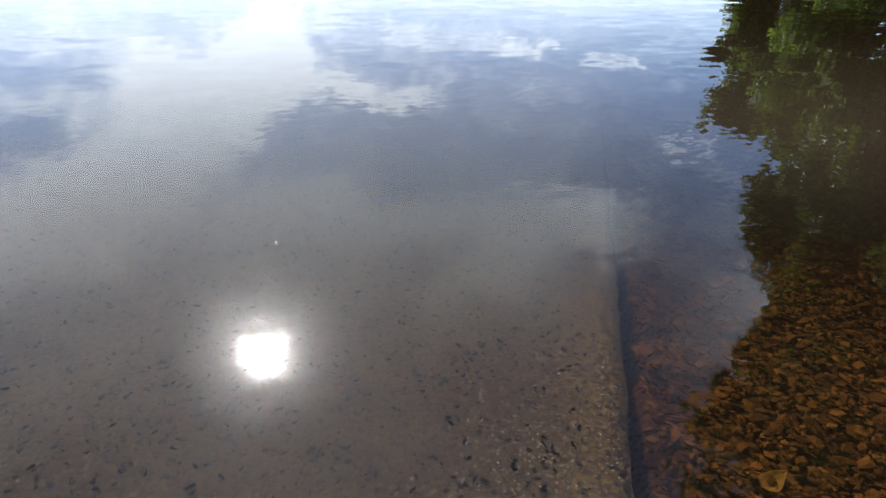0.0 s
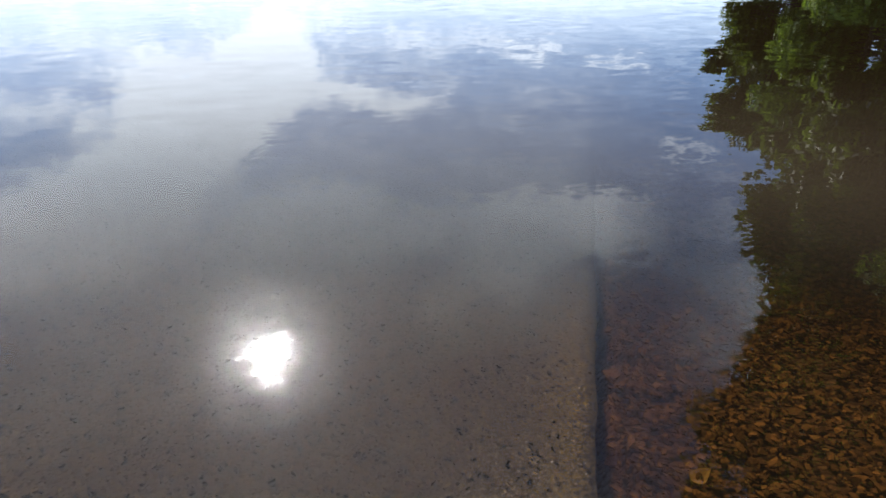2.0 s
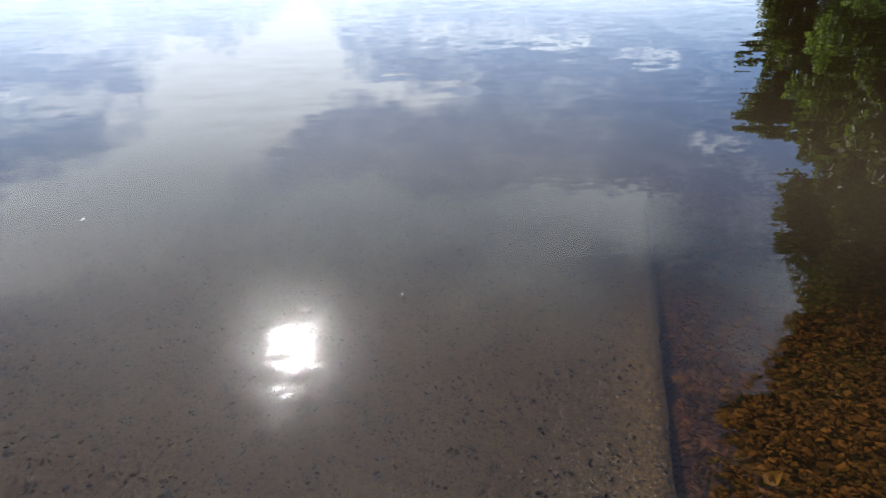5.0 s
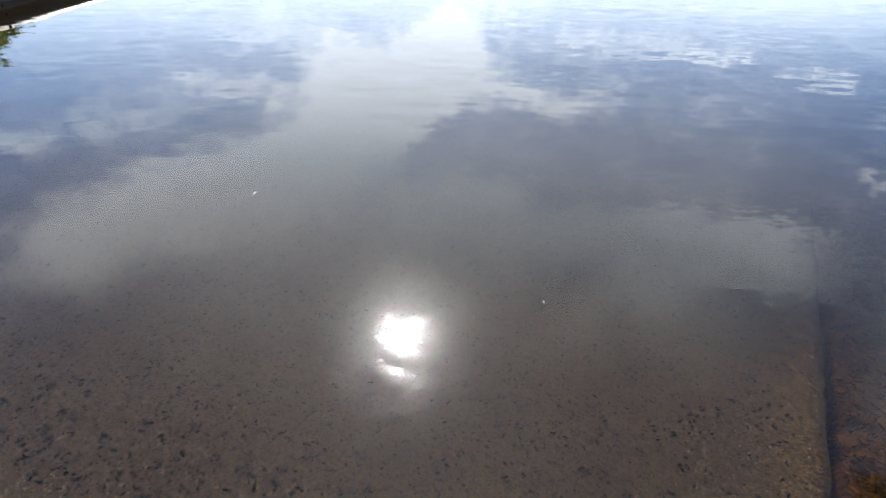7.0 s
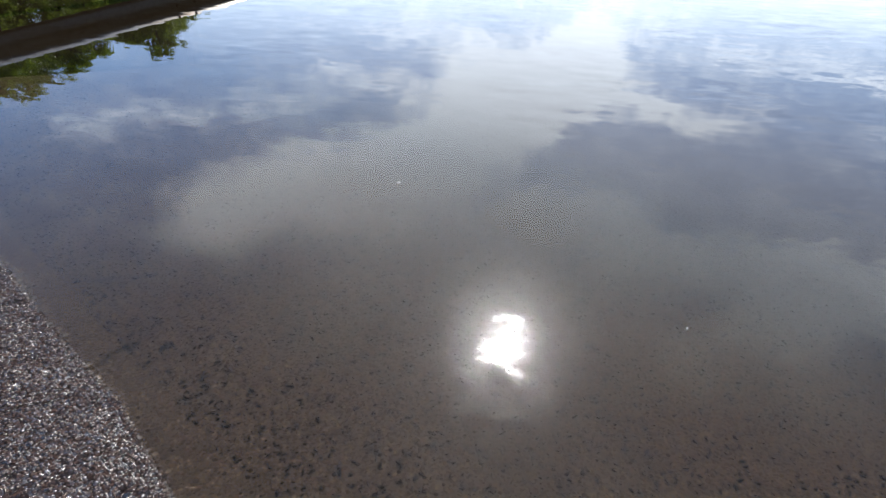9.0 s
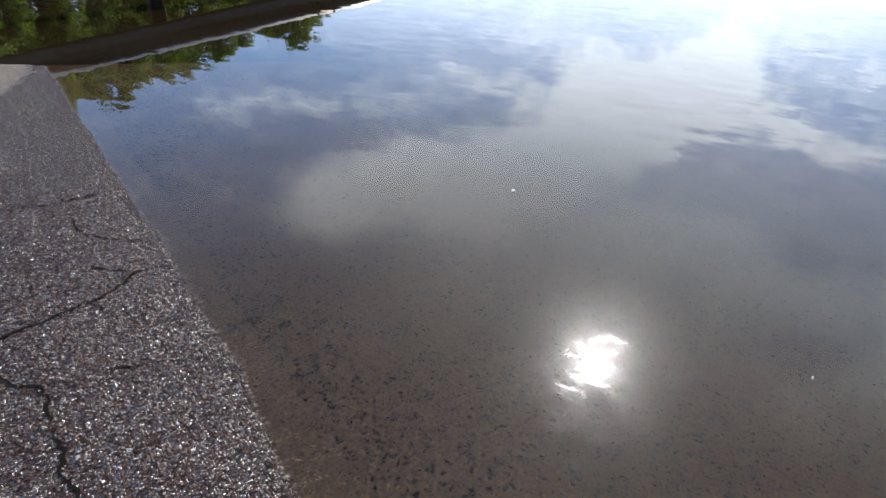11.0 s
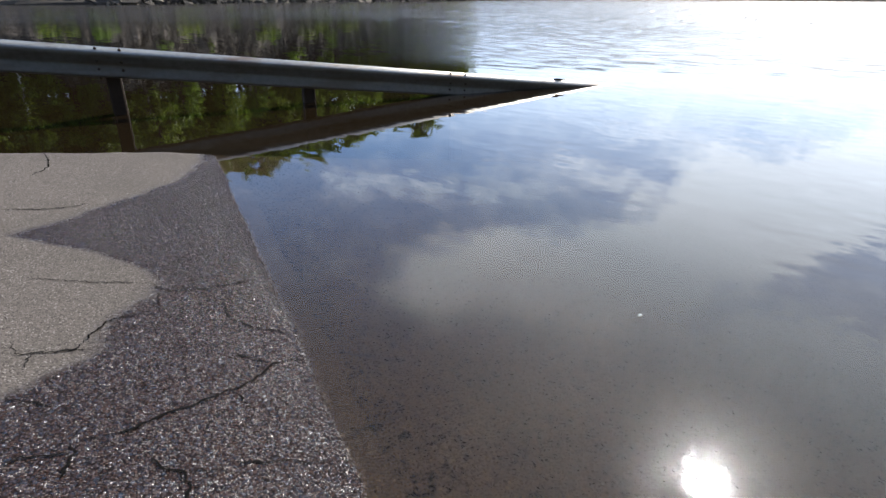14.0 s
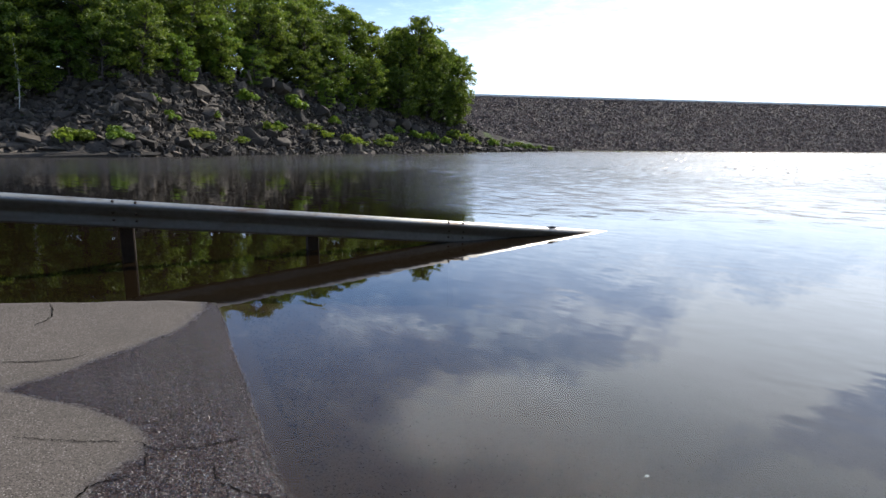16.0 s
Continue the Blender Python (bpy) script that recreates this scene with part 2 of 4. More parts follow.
    gloss = g.n("ShaderNodeBsdfGlossy", Color=(1, 1, 1, 1), Roughness=g.m("ADD", g.m("MULTIPLY", g.m("MULTIPLY", far, gust), 0.175), 0.012), Normal=nrm)
    out = g.n("ShaderNodeMixShader", i0=fres, i1=body.outputs[0], i2=gloss.outputs[0])
    g.n("ShaderNodeOutputMaterial", Surface=out.outputs[0])
    return mat


# the edge of the dried asphalt: v of the wet line for u in metres
DRY_LINE = [(-6.0, -0.42), (-5.45, -0.36), (-5.15, -0.38), (-4.85, -0.47), (-4.47, -0.62), (-4.04, -0.89), (-3.67, -1.13), (-3.48, -1.32), (-3.32, -1.03), (-3.12, -0.80), (-2.92, -0.69),
            (-2.72, -0.74), (-2.5, -0.87), (-2.3, -0.90), (-2.15, -1.06), (-1.9, -1.3), (-1.7, -1.15), (-1.55, -0.88), (-1.4, -0.77), (-1.2, -0.66), (-0.9, -0.62), (-0.5, -0.75), (0.3, -0.8)]


def asphalt_material():
    mat, g = material("asphalt")
    co = g.n("ShaderNodeTexCoord").outputs["Object"]
    u, v, z = g.n("ShaderNodeSeparateXYZ", Vector=co).outputs
    line = g.ramp(g.m("DIVIDE", g.m("ADD", u, 6.5), 7.0), [((a + 6.5) / 7.0, (b + 2) / 2) for a, b in DRY_LINE], "LINEAR")
    edge = g.m("SUBTRACT", g.m("MULTIPLY", line, 2.0), 2.0)
    wob = g.m("ADD", g.m("MULTIPLY", g.m("SUBTRACT", g.noise(co, 5.0, 4.0, 0.65), 0.5), 0.16), g.m("MULTIPLY", g.m("SUBTRACT", g.noise(co, 60.0, 3.0), 0.5), 0.08))
    wet = g.step(g.m("SUBTRACT", g.m("ADD", v, wob), edge), -0.055, 0.055)
    under = g.step(g.m("ADD", z, g.m("MULTIPLY", g.m("SUBTRACT", g.noise(co, 9.0, 4.0), 0.5), 0.008)), 0.003, -0.004)
    # rolled stone grains, about seven millimetres, and a finer fill
    cells = g.n("ShaderNodeTexVoronoi", {"feature": "F1"}, Vector=co, Scale=150.0)
    fill = g.n("ShaderNodeTexVoronoi", {"feature": "F1"}, Vector=co, Scale=250.0)
    d = cells.outputs["Distance"]
    tone, tone2, tone3 = g.n("ShaderNodeSeparateColor", Color=cells.outputs["Color"]).outputs[:3]
    fine1, fine2, fine3 = g.n("ShaderNodeSeparateColor", Color=fill.outputs["Color"]).outputs[:3]
    stain = g.noise(co, 1.3, 5.0, 0.6)
    dry_col = g.mix(g.m("MULTIPLY_ADD", tone, 0.5, g.m("MULTIPLY", fine1, 0.5)), (0.050, 0.043, 0.037), (0.131, 0.113, 0.099))
    dry_col = g.mix(g.step(fine2, 0.90, 0.99), dry_col, (0.249, 0.228, 0.206))
    dry_col = g.mix(g.step(fine3, 0.88, 0.95), dry_col, (0.026, 0.022, 0.019))
    dry_col = g.mix(g.m("MULTIPLY", g.step(stain, 0.4, 0.7), 0.35), dry_col, (0.060, 0.054, 0.046))
    wet_col = g.mix(tone, (0.01425, 0.008625, 0.0072), (0.0525, 0.03188, 0.02625))
    wet_col = g.mix(g.step(tone2, 0.86, 0.95), wet_col, (0.06375, 0.0525, 0.04725))
    wet_col = g.mix(g.step(d, 0.38, 0.75), wet_col, (0.0075, 0.004875, 0.004125))
    silt = g.mix(g.noise(co, 3.0, 5.0, 0.6), (0.0312, 0.0272, 0.0221), (0.0558, 0.0485, 0.0395))
    silt = g.mix(g.m("MULTIPLY", g.step(fine1, 0.45, 1.0), 0.42), silt, (0.02132, 0.01722, 0.01394))
    silt = g.mix(g.m("MULTIPLY", g.step(tone, 0.80, 0.95), 0.35), silt, (0.082, 0.05248, 0.03444))
    silt = g.mix(g.m("MULTIPLY", g.step(fine2, 0.93, 0.98), 0.75), silt, (0.164, 0.1394, 0.1066))
    # ochre algae along the slab's drowned edge
    rim = g.m("MULTIPLY", g.step(g.m("MULTIPLY_ADD", g.noise(co, 7.0, 3.0), 0.16, u), 0.06, 0.24), g.step(g.noise(co, 90.0, 4.0, 0.7), 0.44, 0.60))
    silt = g.mix(g.m("MULTIPLY", rim, 0.75), silt, (0.1107, 0.08036, 0.0328))
    col = g.mix(wet, dry_col, wet_col)
    col = g.mix(under, col, silt)
    rough = g.m("MULTIPLY_ADD", wet, g.m("MULTIPLY_ADD", tone3, 0.10, -0.74), 0.88)
    rough = g.m("ADD", rough, g.m("MULTIPLY", under, 0.5), clamp=True)
    # each grain is a small dome of its own height and tilt
    dome = g.m("MULTIPLY", g.m("MULTIPLY", d, d), g.m("MULTIPLY_ADD", tone2, -0.0030, -0.0012))
    dome = g.m("MULTIPLY", dome, g.m("MULTIPLY_ADD", wet, 0.55, 0.35))
    hgt = g.m("ADD", dome, g.m("MULTIPLY", g.m("MULTIPLY", fill.outputs["Distance"], fill.outputs["Distance"]), -0.0010))
    hgt = g.m("MULTIPLY", hgt, g.m("MULTIPLY_ADD", under, -0.85, 1.0))
    large = g.n("ShaderNodeTexVoronoi", {"feature": "F1"}, Vector=co, Scale=64.0)
    pick = g.m("MULTIPLY", g.step(g.n("ShaderNodeSeparateColor", Color=large.outputs["Color"]).outputs[2], 0.74, 0.76), g.step(large.outputs["Distance"], 0.42, 0.30))
    lean = g.m("MULTIPLY_ADD", pick, 1.2, 0.8)
    facet = g.n("ShaderNodeVectorMath", {"operation": "SUBTRACT"}, i0=g.mix(pick, cells.outputs["Color"], large.outputs["Color"]), i1=(0.5, 0.5, 0.5)).outputs[0]
    facet = g.n("ShaderNodeVectorMath", {"operation": "MULTIPLY"}, i0=facet, i1=g.n("ShaderNodeCombineXYZ", X=g.m("MULTIPLY", wet, lean), Y=g.m("MULTIPLY", wet, lean), Z=0.0).outputs[0]).outputs[0]
    base = g.n("ShaderNodeVectorMath", {"operation": "ADD"}, i0=g.n("ShaderNodeNewGeometry").outputs["Normal"], i1=facet).outputs[0]
    base = g.n("ShaderNodeVectorMath", {"operation": "NORMALIZE"}, i0=base).outputs[0]
    nrm = g.n("ShaderNodeBump", Height=hgt, Distance=1.0, Strength=1.0, Normal=base).outputs[0]
    bsdf = g.n("ShaderNodeBsdfPrincipled", Base_Color=col, Roughness=rough, Normal=nrm)
    shine = g.m("MULTIPLY_ADD", wet, g.m("MULTIPLY_ADD", g.m("POWER", tone3, 2.5), 0.90, g.m("MULTIPLY_ADD", pick, 0.9, -0.06)), 0.10)
    g.put(bsdf, "Specular IOR Level", g.m("MULTIPLY", g.m("SUBTRACT", 1.0, under), shine))
    g.n("ShaderNodeOutputMaterial", Surface=bsdf.outputs[0])
    return mat


def stone_material(name, dark, light, scale, rough=0.85, moss=None, bump=0.02, islands=True, spec=0.35, skew=1.0):
    mat, g = material(name)
    co = g.n("ShaderNodeTexCoord").outputs["Object"]
    rnd = g.n("ShaderNodeNewGeometry").outputs["Random Per Island"] if islands else g.n("ShaderNodeObjectInfo").outputs["Random"]
    rnd = g.m("POWER", rnd, skew)
    grain = g.noise(co, scale * 6, 4.0, 0.65)
    big = g.noise(co, scale, 5.0, 0.6)
    col = g.mix(g.m("ADD", g.m("MULTIPLY", rnd, 0.65), g.m("MULTIPLY", grain, 0.35)), dark, light)
    col = g.mix(g.m("MULTIPLY", g.step(big, 0.45, 0.75), 0.5), col, tuple(0.55 * c for c in dark))
    if moss:
        col = g.mix(g.m("MULTIPLY", g.step(g.noise(co, scale * 2.3, 4.0), 0.56, 0.72), 0.8), col, moss)
    finish(g, col, rough, g.m("ADD", grain, big), bump, spec)
    return mat


def soil_material():
    mat, g = material("lake_bed_soil")
    co = g.n("ShaderNodeNewGeometry").outputs["Position"]
    z = g.n("ShaderNodeSeparateXYZ", Vector=co).outputs[2]
    peb = g.n("ShaderNodeTexVoronoi", {"feature": "F1"}, Vector=g.n("ShaderNodeMapping", Vector=co, Scale=(0.7, 1.2, 1.0)).outputs[0], Scale=52.0)
    a = g.m("ADD", g.m("MULTIPLY", g.noise(co, 9.0, 5.0, 0.65), 0.4), g.m("MULTIPLY", g.n("ShaderNodeSeparateColor", Color=peb.outputs["Color"]).outputs[0], 0.6))
    a = g.m("MULTIPLY", a, g.m("SUBTRACT", 1.1, g.m("MULTIPLY", peb.outputs["Distance"], 0.9)))
    b = g.noise(co, 0.7, 4.0)
    x = g.n("ShaderNodeSeparateXYZ", Vector=co).outputs[0]
    bed = g.mix(a, (0.006, 0.0028, 0.0011), (0.070, 0.034, 0.011))
    bed = g.mix(g.step(x, -4.6, -5.6), bed, g.mix(a, (0.004, 0.0019, 0.0009), (0.020, 0.009, 0.003)))
    bed = g.mix(g.m("MULTIPLY", b, 0.5), bed, (0.05, 0.026, 0.01))
    grass = g.mix(g.noise(co, 2.0, 5.0, 0.7), (0.03, 0.06, 0.012), (0.12, 0.19, 0.035))
    col = g.mix(g.step(g.m("ADD", z, g.m("MULTIPLY", a, 0.2)), 0.2, 0.6), bed, grass)
    finish(g, col, 0.95, a, 0.03, 0.03)
    return mat


def leaf_material(name, low, high):
    mat, g = material(name)
    rnd = g.n("ShaderNodeNewGeometry").outputs["Random Per Island"]
    per = g.n("ShaderNodeObjectInfo").outputs["Random"]
    col = g.mix(rnd, low, high)
    col = g.mix(g.m("MULTIPLY", per, 0.5), col, (low[0] * 0.8, low[1] * 0.95, low[2] * 1.1))
    bsdf = g.n("ShaderNodeBsdfPrincipled", Base_Color=col, Roughness=0.5)
    g.put(bsdf, "Specular IOR Level", 0.3)
    back = g.n("ShaderNodeBsdfTranslucent", Color=g.mix(0.5, col, (0.22, 0.33, 0.03)))
    both = g.n("ShaderNodeMixShader", i0=0.42, i1=bsdf.outputs[0], i2=back.outputs[0])
    g.n("ShaderNodeOutputMaterial", Surface=both.outputs[0])
    return mat


def bark_material(name, dark, light, marks=None):
    mat, g = material(name)
    co = g.n("ShaderNodeTexCoord").outputs["Object"]
    st = g.n("ShaderNodeMapping", Vector=co, Scale=(9, 9, 1.2)).outputs[0]
    a = g.noise(st, 3.0, 5.0, 0.65)
    col = g.mix(a, dark, light)
    if marks:
        col = g.mix(g.step(g.noise(g.n("ShaderNodeMapping", Vector=co, Scale=(1, 1, 9)).outputs[0], 2.0, 3.0), 0.58, 0.66), col, marks)
    finish(g, col, 0.9, a, 0.02, 0.3)
    return mat


def steel_material():
    mat, g = material("galvanised_steel")
    co = g.n("ShaderNodeTexCoord").outputs["Object"]
    long = g.n("ShaderNodeMapping", Vector=co, Scale=(1.0, 0.15, 1.0)).outputs[0]
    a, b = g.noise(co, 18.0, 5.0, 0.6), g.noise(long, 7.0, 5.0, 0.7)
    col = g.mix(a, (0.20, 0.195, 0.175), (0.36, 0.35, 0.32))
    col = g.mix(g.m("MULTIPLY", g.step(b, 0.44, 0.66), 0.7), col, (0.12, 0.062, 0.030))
    # the beam turns darker, browner, rougher and less metallic below its top fold
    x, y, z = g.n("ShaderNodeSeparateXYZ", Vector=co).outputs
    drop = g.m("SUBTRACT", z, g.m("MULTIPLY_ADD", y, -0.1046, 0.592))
    below_fold = g.step(g.m("MULTIPLY_ADD", g.noise(long, 9.0, 4.0, 0.65), 0.035, drop), -0.018, -0.042)
    below_fold = g.m("MULTIPLY", below_fold, g.m("MULTIPLY_ADD", a, 0.5, 0.55), clamp=True)
    col = g.mix(below_fold, col, g.mix(b, (0.034, 0.028, 0.018), (0.075, 0.062, 0.044)))
    rough = g.m("MULTIPLY_ADD", below_fold, 0.28, g.m("MULTIPLY_ADD", b, 0.22, 0.24))
    finish(g, col, rough, a, 0.001, 0.4, g.m("MULTIPLY_ADD", below_fold, -0.75, 0.85))
    return mat


def plain_material(name, a, b, scale, rough, metal=0.0, bump=0.004, spec=0.1):
    mat, g = material(name)
    co = g.n("ShaderNodeTexCoord").outputs["Object"]
    v = g.noise(co, scale, 5.0, 0.65)
    finish(g, g.mix(v, a, b), rough, v, bump, spec, metal)
    return mat


WATER = water_material()
ASPHALT = asphalt_material()
SOIL = soil_material()
GRAVEL = stone_material("brown_gravel", (0.009, 0.0040, 0.0010), (0.105, 0.047, 0.0105), 22.0, 0.8, None, 0.004, True, 0.03)
CHIP = stone_material("dark_chips", (0.003, 0.0034, 0.0045), (0.013, 0.014, 0.018), 60.0, 0.7, None, 0.002, True, 0.02)
PALE_CHIP = stone_material("pale_chips", (0.16, 0.12, 0.08), (0.46, 0.42, 0.36), 60.0, 0.7, None, 0.002, True, 0.05)
BOULDER = stone_material("grey_boulder", (0.0095, 0.0072, 0.0056), (0.152, 0.122, 0.094), 0.9, 0.85, (0.05, 0.048, 0.034), 0.10, False, 0.35, 1.8)
RUBBLE = stone_material("grey_rubble", (0.0060, 0.0045, 0.0035), (0.186, 0.150, 0.114), 0.9, 0.85, None, 0.08, True, 0.35, 2.0)
RIPRAP = stone_material("riprap", (0.050, 0.035, 0.030), (0.44, 0.33, 0.27), 0.6, 0.9, None, 0.10, True, 0.3, 2.2)
DAM_FILL = stone_material("dam_fill", (0.030, 0.023, 0.020), (0.125, 0.097, 0.083), 1.6, 0.95, None, 0.5)
LEAF = leaf_material("broad_leaf", (0.030, 0.056, 0.008), (0.345, 0.390, 0.050))
LEAF_DARK = leaf_material("dark_leaf", (0.017, 0.035, 0.006), (0.160, 0.205, 0.028))
LEAF_BRIGHT = leaf_material("young_leaf", (0.06, 0.110, 0.012), (0.26, 0.36, 0.045))
BARK = bark_material("bark", (0.03, 0.024, 0.018), (0.12, 0.10, 0.08))
BIRCH = bark_material("birch_bark", (0.35, 0.33, 0.30), (0.62, 0.60, 0.56), (0.06, 0.05, 0.045))
DRIFT = bark_material("bleached_wood", (0.34, 0.31, 0.27), (0.60, 0.56, 0.50))
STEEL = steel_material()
POST = plain_material("weathered_post", (0.010, 0.007, 0.005), (0.040, 0.027, 0.018), 12.0, 0.85)
BOLT = plain_material("rusty_bolt", (0.02, 0.015, 0.012), (0.08, 0.05, 0.03), 60.0, 0.7, 0.4)
CRACK = plain_material("open_crack", (0.003, 0.003, 0.003), (0.012, 0.011, 0.010), 80.0, 0.95, 0.0, 0.004, 0.0)
CREST = plain_material("pale_crest_gravel", (0.70, 0.68, 0.65), (0.82, 0.80, 0.77), 0.8, 0.95)
TWIG = plain_material("dark_twig", (0.02, 0.016, 0.012), (0.06, 0.05, 0.035), 40.0, 0.9)
FLECK = plain_material("ochre_algae", (0.16, 0.105, 0.025), (0.34, 0.24, 0.07), 120.0, 0.8)
DEAD_LEAF = plain_material("sodden_leaf", (0.15, 0.075, 0.012), (0.27, 0.15, 0.03), 30.0, 0.8)
SCUM = plain_material("pale_petal", (0.55, 0.53, 0.48), (0.72, 0.70, 0.64), 50.0, 0.7)


# ---- building helpers ----
RAMP = pose(0, 0, 0, 0, 0, -12.3)  # local x runs along the waterline, local y down the ramp
RAMP_INV = RAMP.inverted()


def mesh_object(name, verts, faces, mat, parent=None, label="", smooth=False):
    me = bpy.data.meshes.new(name)
    me.from_pydata([tuple(v) for v in verts], [], [tuple(f) for f in faces])
    me.materials.append(mat)
    if smooth:
        me.polygons.foreach_set("use_smooth", [True] * len(me.polygons))
    me.update()
    ob = new(name, me)
    ob.parent = parent
    return tagged(ob, label)


def part(name, bm, mat, parent=None, label="", smooth=False):
    me = bpy.data.meshes.new(name)
    bm.to_mesh(me)
    bm.free()
    me.materials.append(mat)
    if smooth:
        me.polygons.foreach_set("use_smooth", [True] * len(me.polygons))
    ob = new(name, me)
    ob.parent = parent
    return tagged(ob, label)


def rock_shape(seed, flat=0.6, n=14):
    """Vertices and triangles of one angular stone of about unit size."""
    rng = random.Random(seed)
    bm = bmesh.new()
    for _ in range(n):
        a, b = rng.uniform(0, 2 * math.pi), rng.uniform(-1, 1)
        c = math.sqrt(1 - b * b)
        k = rng.uniform(0.8, 1.1)
        x, y, z = c * math.cos(a) * k, c * math.sin(a) * k, b * k
        bm.verts.new((max(-0.75, min(0.75, x)) * 0.62, max(-0.75, min(0.75, y)) * 0.5, max(-0.7, min(0.7, z)) * 0.5 * flat))
    bmesh.ops.convex_hull(bm, input=bm.verts)
    loose = [v for v in bm.verts if not v.link_faces]
    bmesh.ops.delete(bm, geom=loose, context="VERTS")
    bmesh.ops.triangulate(bm, faces=bm.faces)
    bm.verts.index_update()
    v = np.array([tuple(p.co) for p in bm.verts])
    f = np.array([[q.index for q in face.verts] for face in bm.faces])
    bm.free()
    return v, f


def turned(rng, tilt):
    e = Euler((rng.gauss(0, tilt), rng.gauss(0, tilt), rng.uniform(0, 6.283)))
    return np.array(e.to_matrix())


def scatter(name, shapes, places, mat, seed, tilt, parent=None):
    """One mesh of many stones; places: (x, y, z, size)."""
    rng = random.Random(seed)
    vs, fs, base = [], [], 0
    for x, y, z, s in places:
        v, f = shapes[rng.randrange(len(shapes))]
        st = np.array((rng.uniform(0.75, 1.35), rng.uniform(0.75, 1.2), rng.uniform(0.7, 1.2))) * s
        w = (v * st) @ turned(rng, tilt).T + (x, y, z)
        vs.append(w)
        fs.append(f + base)
        base += len(v)
    return mesh_object(name, np.concatenate(vs).tolist(), np.concatenate(fs).tolist(), mat, parent)


def tube(bm, points, radii, sides=7):
    rings = []
    for i, p in enumerate(points):
        a = points[max(i - 1, 0)]
        b = points[min(i + 1, len(points) - 1)]
        d = (Vector(b) - Vector(a)).normalized()
        q = d.to_track_quat("Z", "Y")
        rings.append([bm.verts.new(Vector(p) + q @ Vector((math.cos(k * 6.2832 / sides) * radii[i], math.sin(k * 6.2832 / sides) * radii[i], 0))) for k in range(sides)])
    for r, s in zip(rings, rings[1:]):
        for k in range(sides):
            bm.faces.new((r[k], r[(k + 1) % sides], s[(k + 1) % sides], s[k]))
    bm.faces.new(rings[0][::-1])
    bm.faces.new(rings[-1])


def fbm(x, y, z=0.0, octaves=3):
    return noise.fractal((x, y, z), 1.0, 2.0, octaves)


def ease(x, lo, hi):
    k = min(max((x - lo) / (hi - lo), 0.0), 1.0)
    return k * k * (3 - 2 * k)


def along(table, x):
    return float(np.interp(x, [a for a, _ in table], [b for _, b in table]))


# ---- the ramp, the bed, the water ----
WATER_V = -0.20  # the waterline on the ramp


def ramp_height(v, u=-2.0):
    return -(0.1635 if v < WATER_V else 0.1229) * (v - WATER_V) + 0.0023 * (u + 2.0)


def ramp_surface(u, v):
    return ramp_height(v, u) + 0.0025 * fbm(u * 0.9, v * 0.9, 3.0) + 0.002 * fbm(u * 4, v * 4, 9.0) - 0.006 * ease(u, -1.6, -1.1)


def build_ramp():
    us = np.linspace(-5.42, 0.19, 80)
    vs = np.concatenate([np.linspace(-14, -3.1, 40), np.arange(-3, 3.5, 0.06), np.linspace(3.6, 9.0, 30)])
    verts, faces = [], []
    n = len(us)
    for v in vs:
        for k, u in enumerate(us):
            left = -5.42 + min(0.6, 0.33 * max(0.0, -0.62 - v))
            uu = 0.19 + (u - 0.19) * (0.19 - left) / 5.61
            z = ramp_surface(uu, v)
            if k == 0:
                uu += 0.05 * fbm(v * 1.4, 2.0) + 0.015 * fbm(v * 9, 5.0)
            if k == n - 1:
                uu += 0.012 * fbm(v * 3.0, 7.0) + 0.008 * fbm(v * 14, 1.0)
            if k in (0, n - 1):
                z -= 0.004
            verts.append((uu, v, z))
    m = len(vs)
    for j in range(m - 1):
        for k in range(n - 1):
            a = j * n + k
            faces.append((a, a + 1, a + n + 1, a + n))
    # the slab's sides and underside
    low = {}
    rim = [k for k in range(n)] + [j * n + n - 1 for j in range(1, m)] + [(m - 1) * n + k for k in range(n - 2, -1, -1)] + [j * n for j in range(m - 2, 0, -1)]
    for i in rim:
        x, y, z = verts[i]
        low[i] = len(verts)
        verts.append((x, y, z - 0.17))
    for a, b in zip(rim, rim[1:] + rim[:1]):
        faces.append((b, a, low[a], low[b]))
    ob = mesh_object("ramp", verts, faces, ASPHALT, None, "cracked asphalt boat ramp running down into the lake", True)
    ob.matrix_world = RAMP
    return tagged(ob, "", "boat ramp", "", "structure")


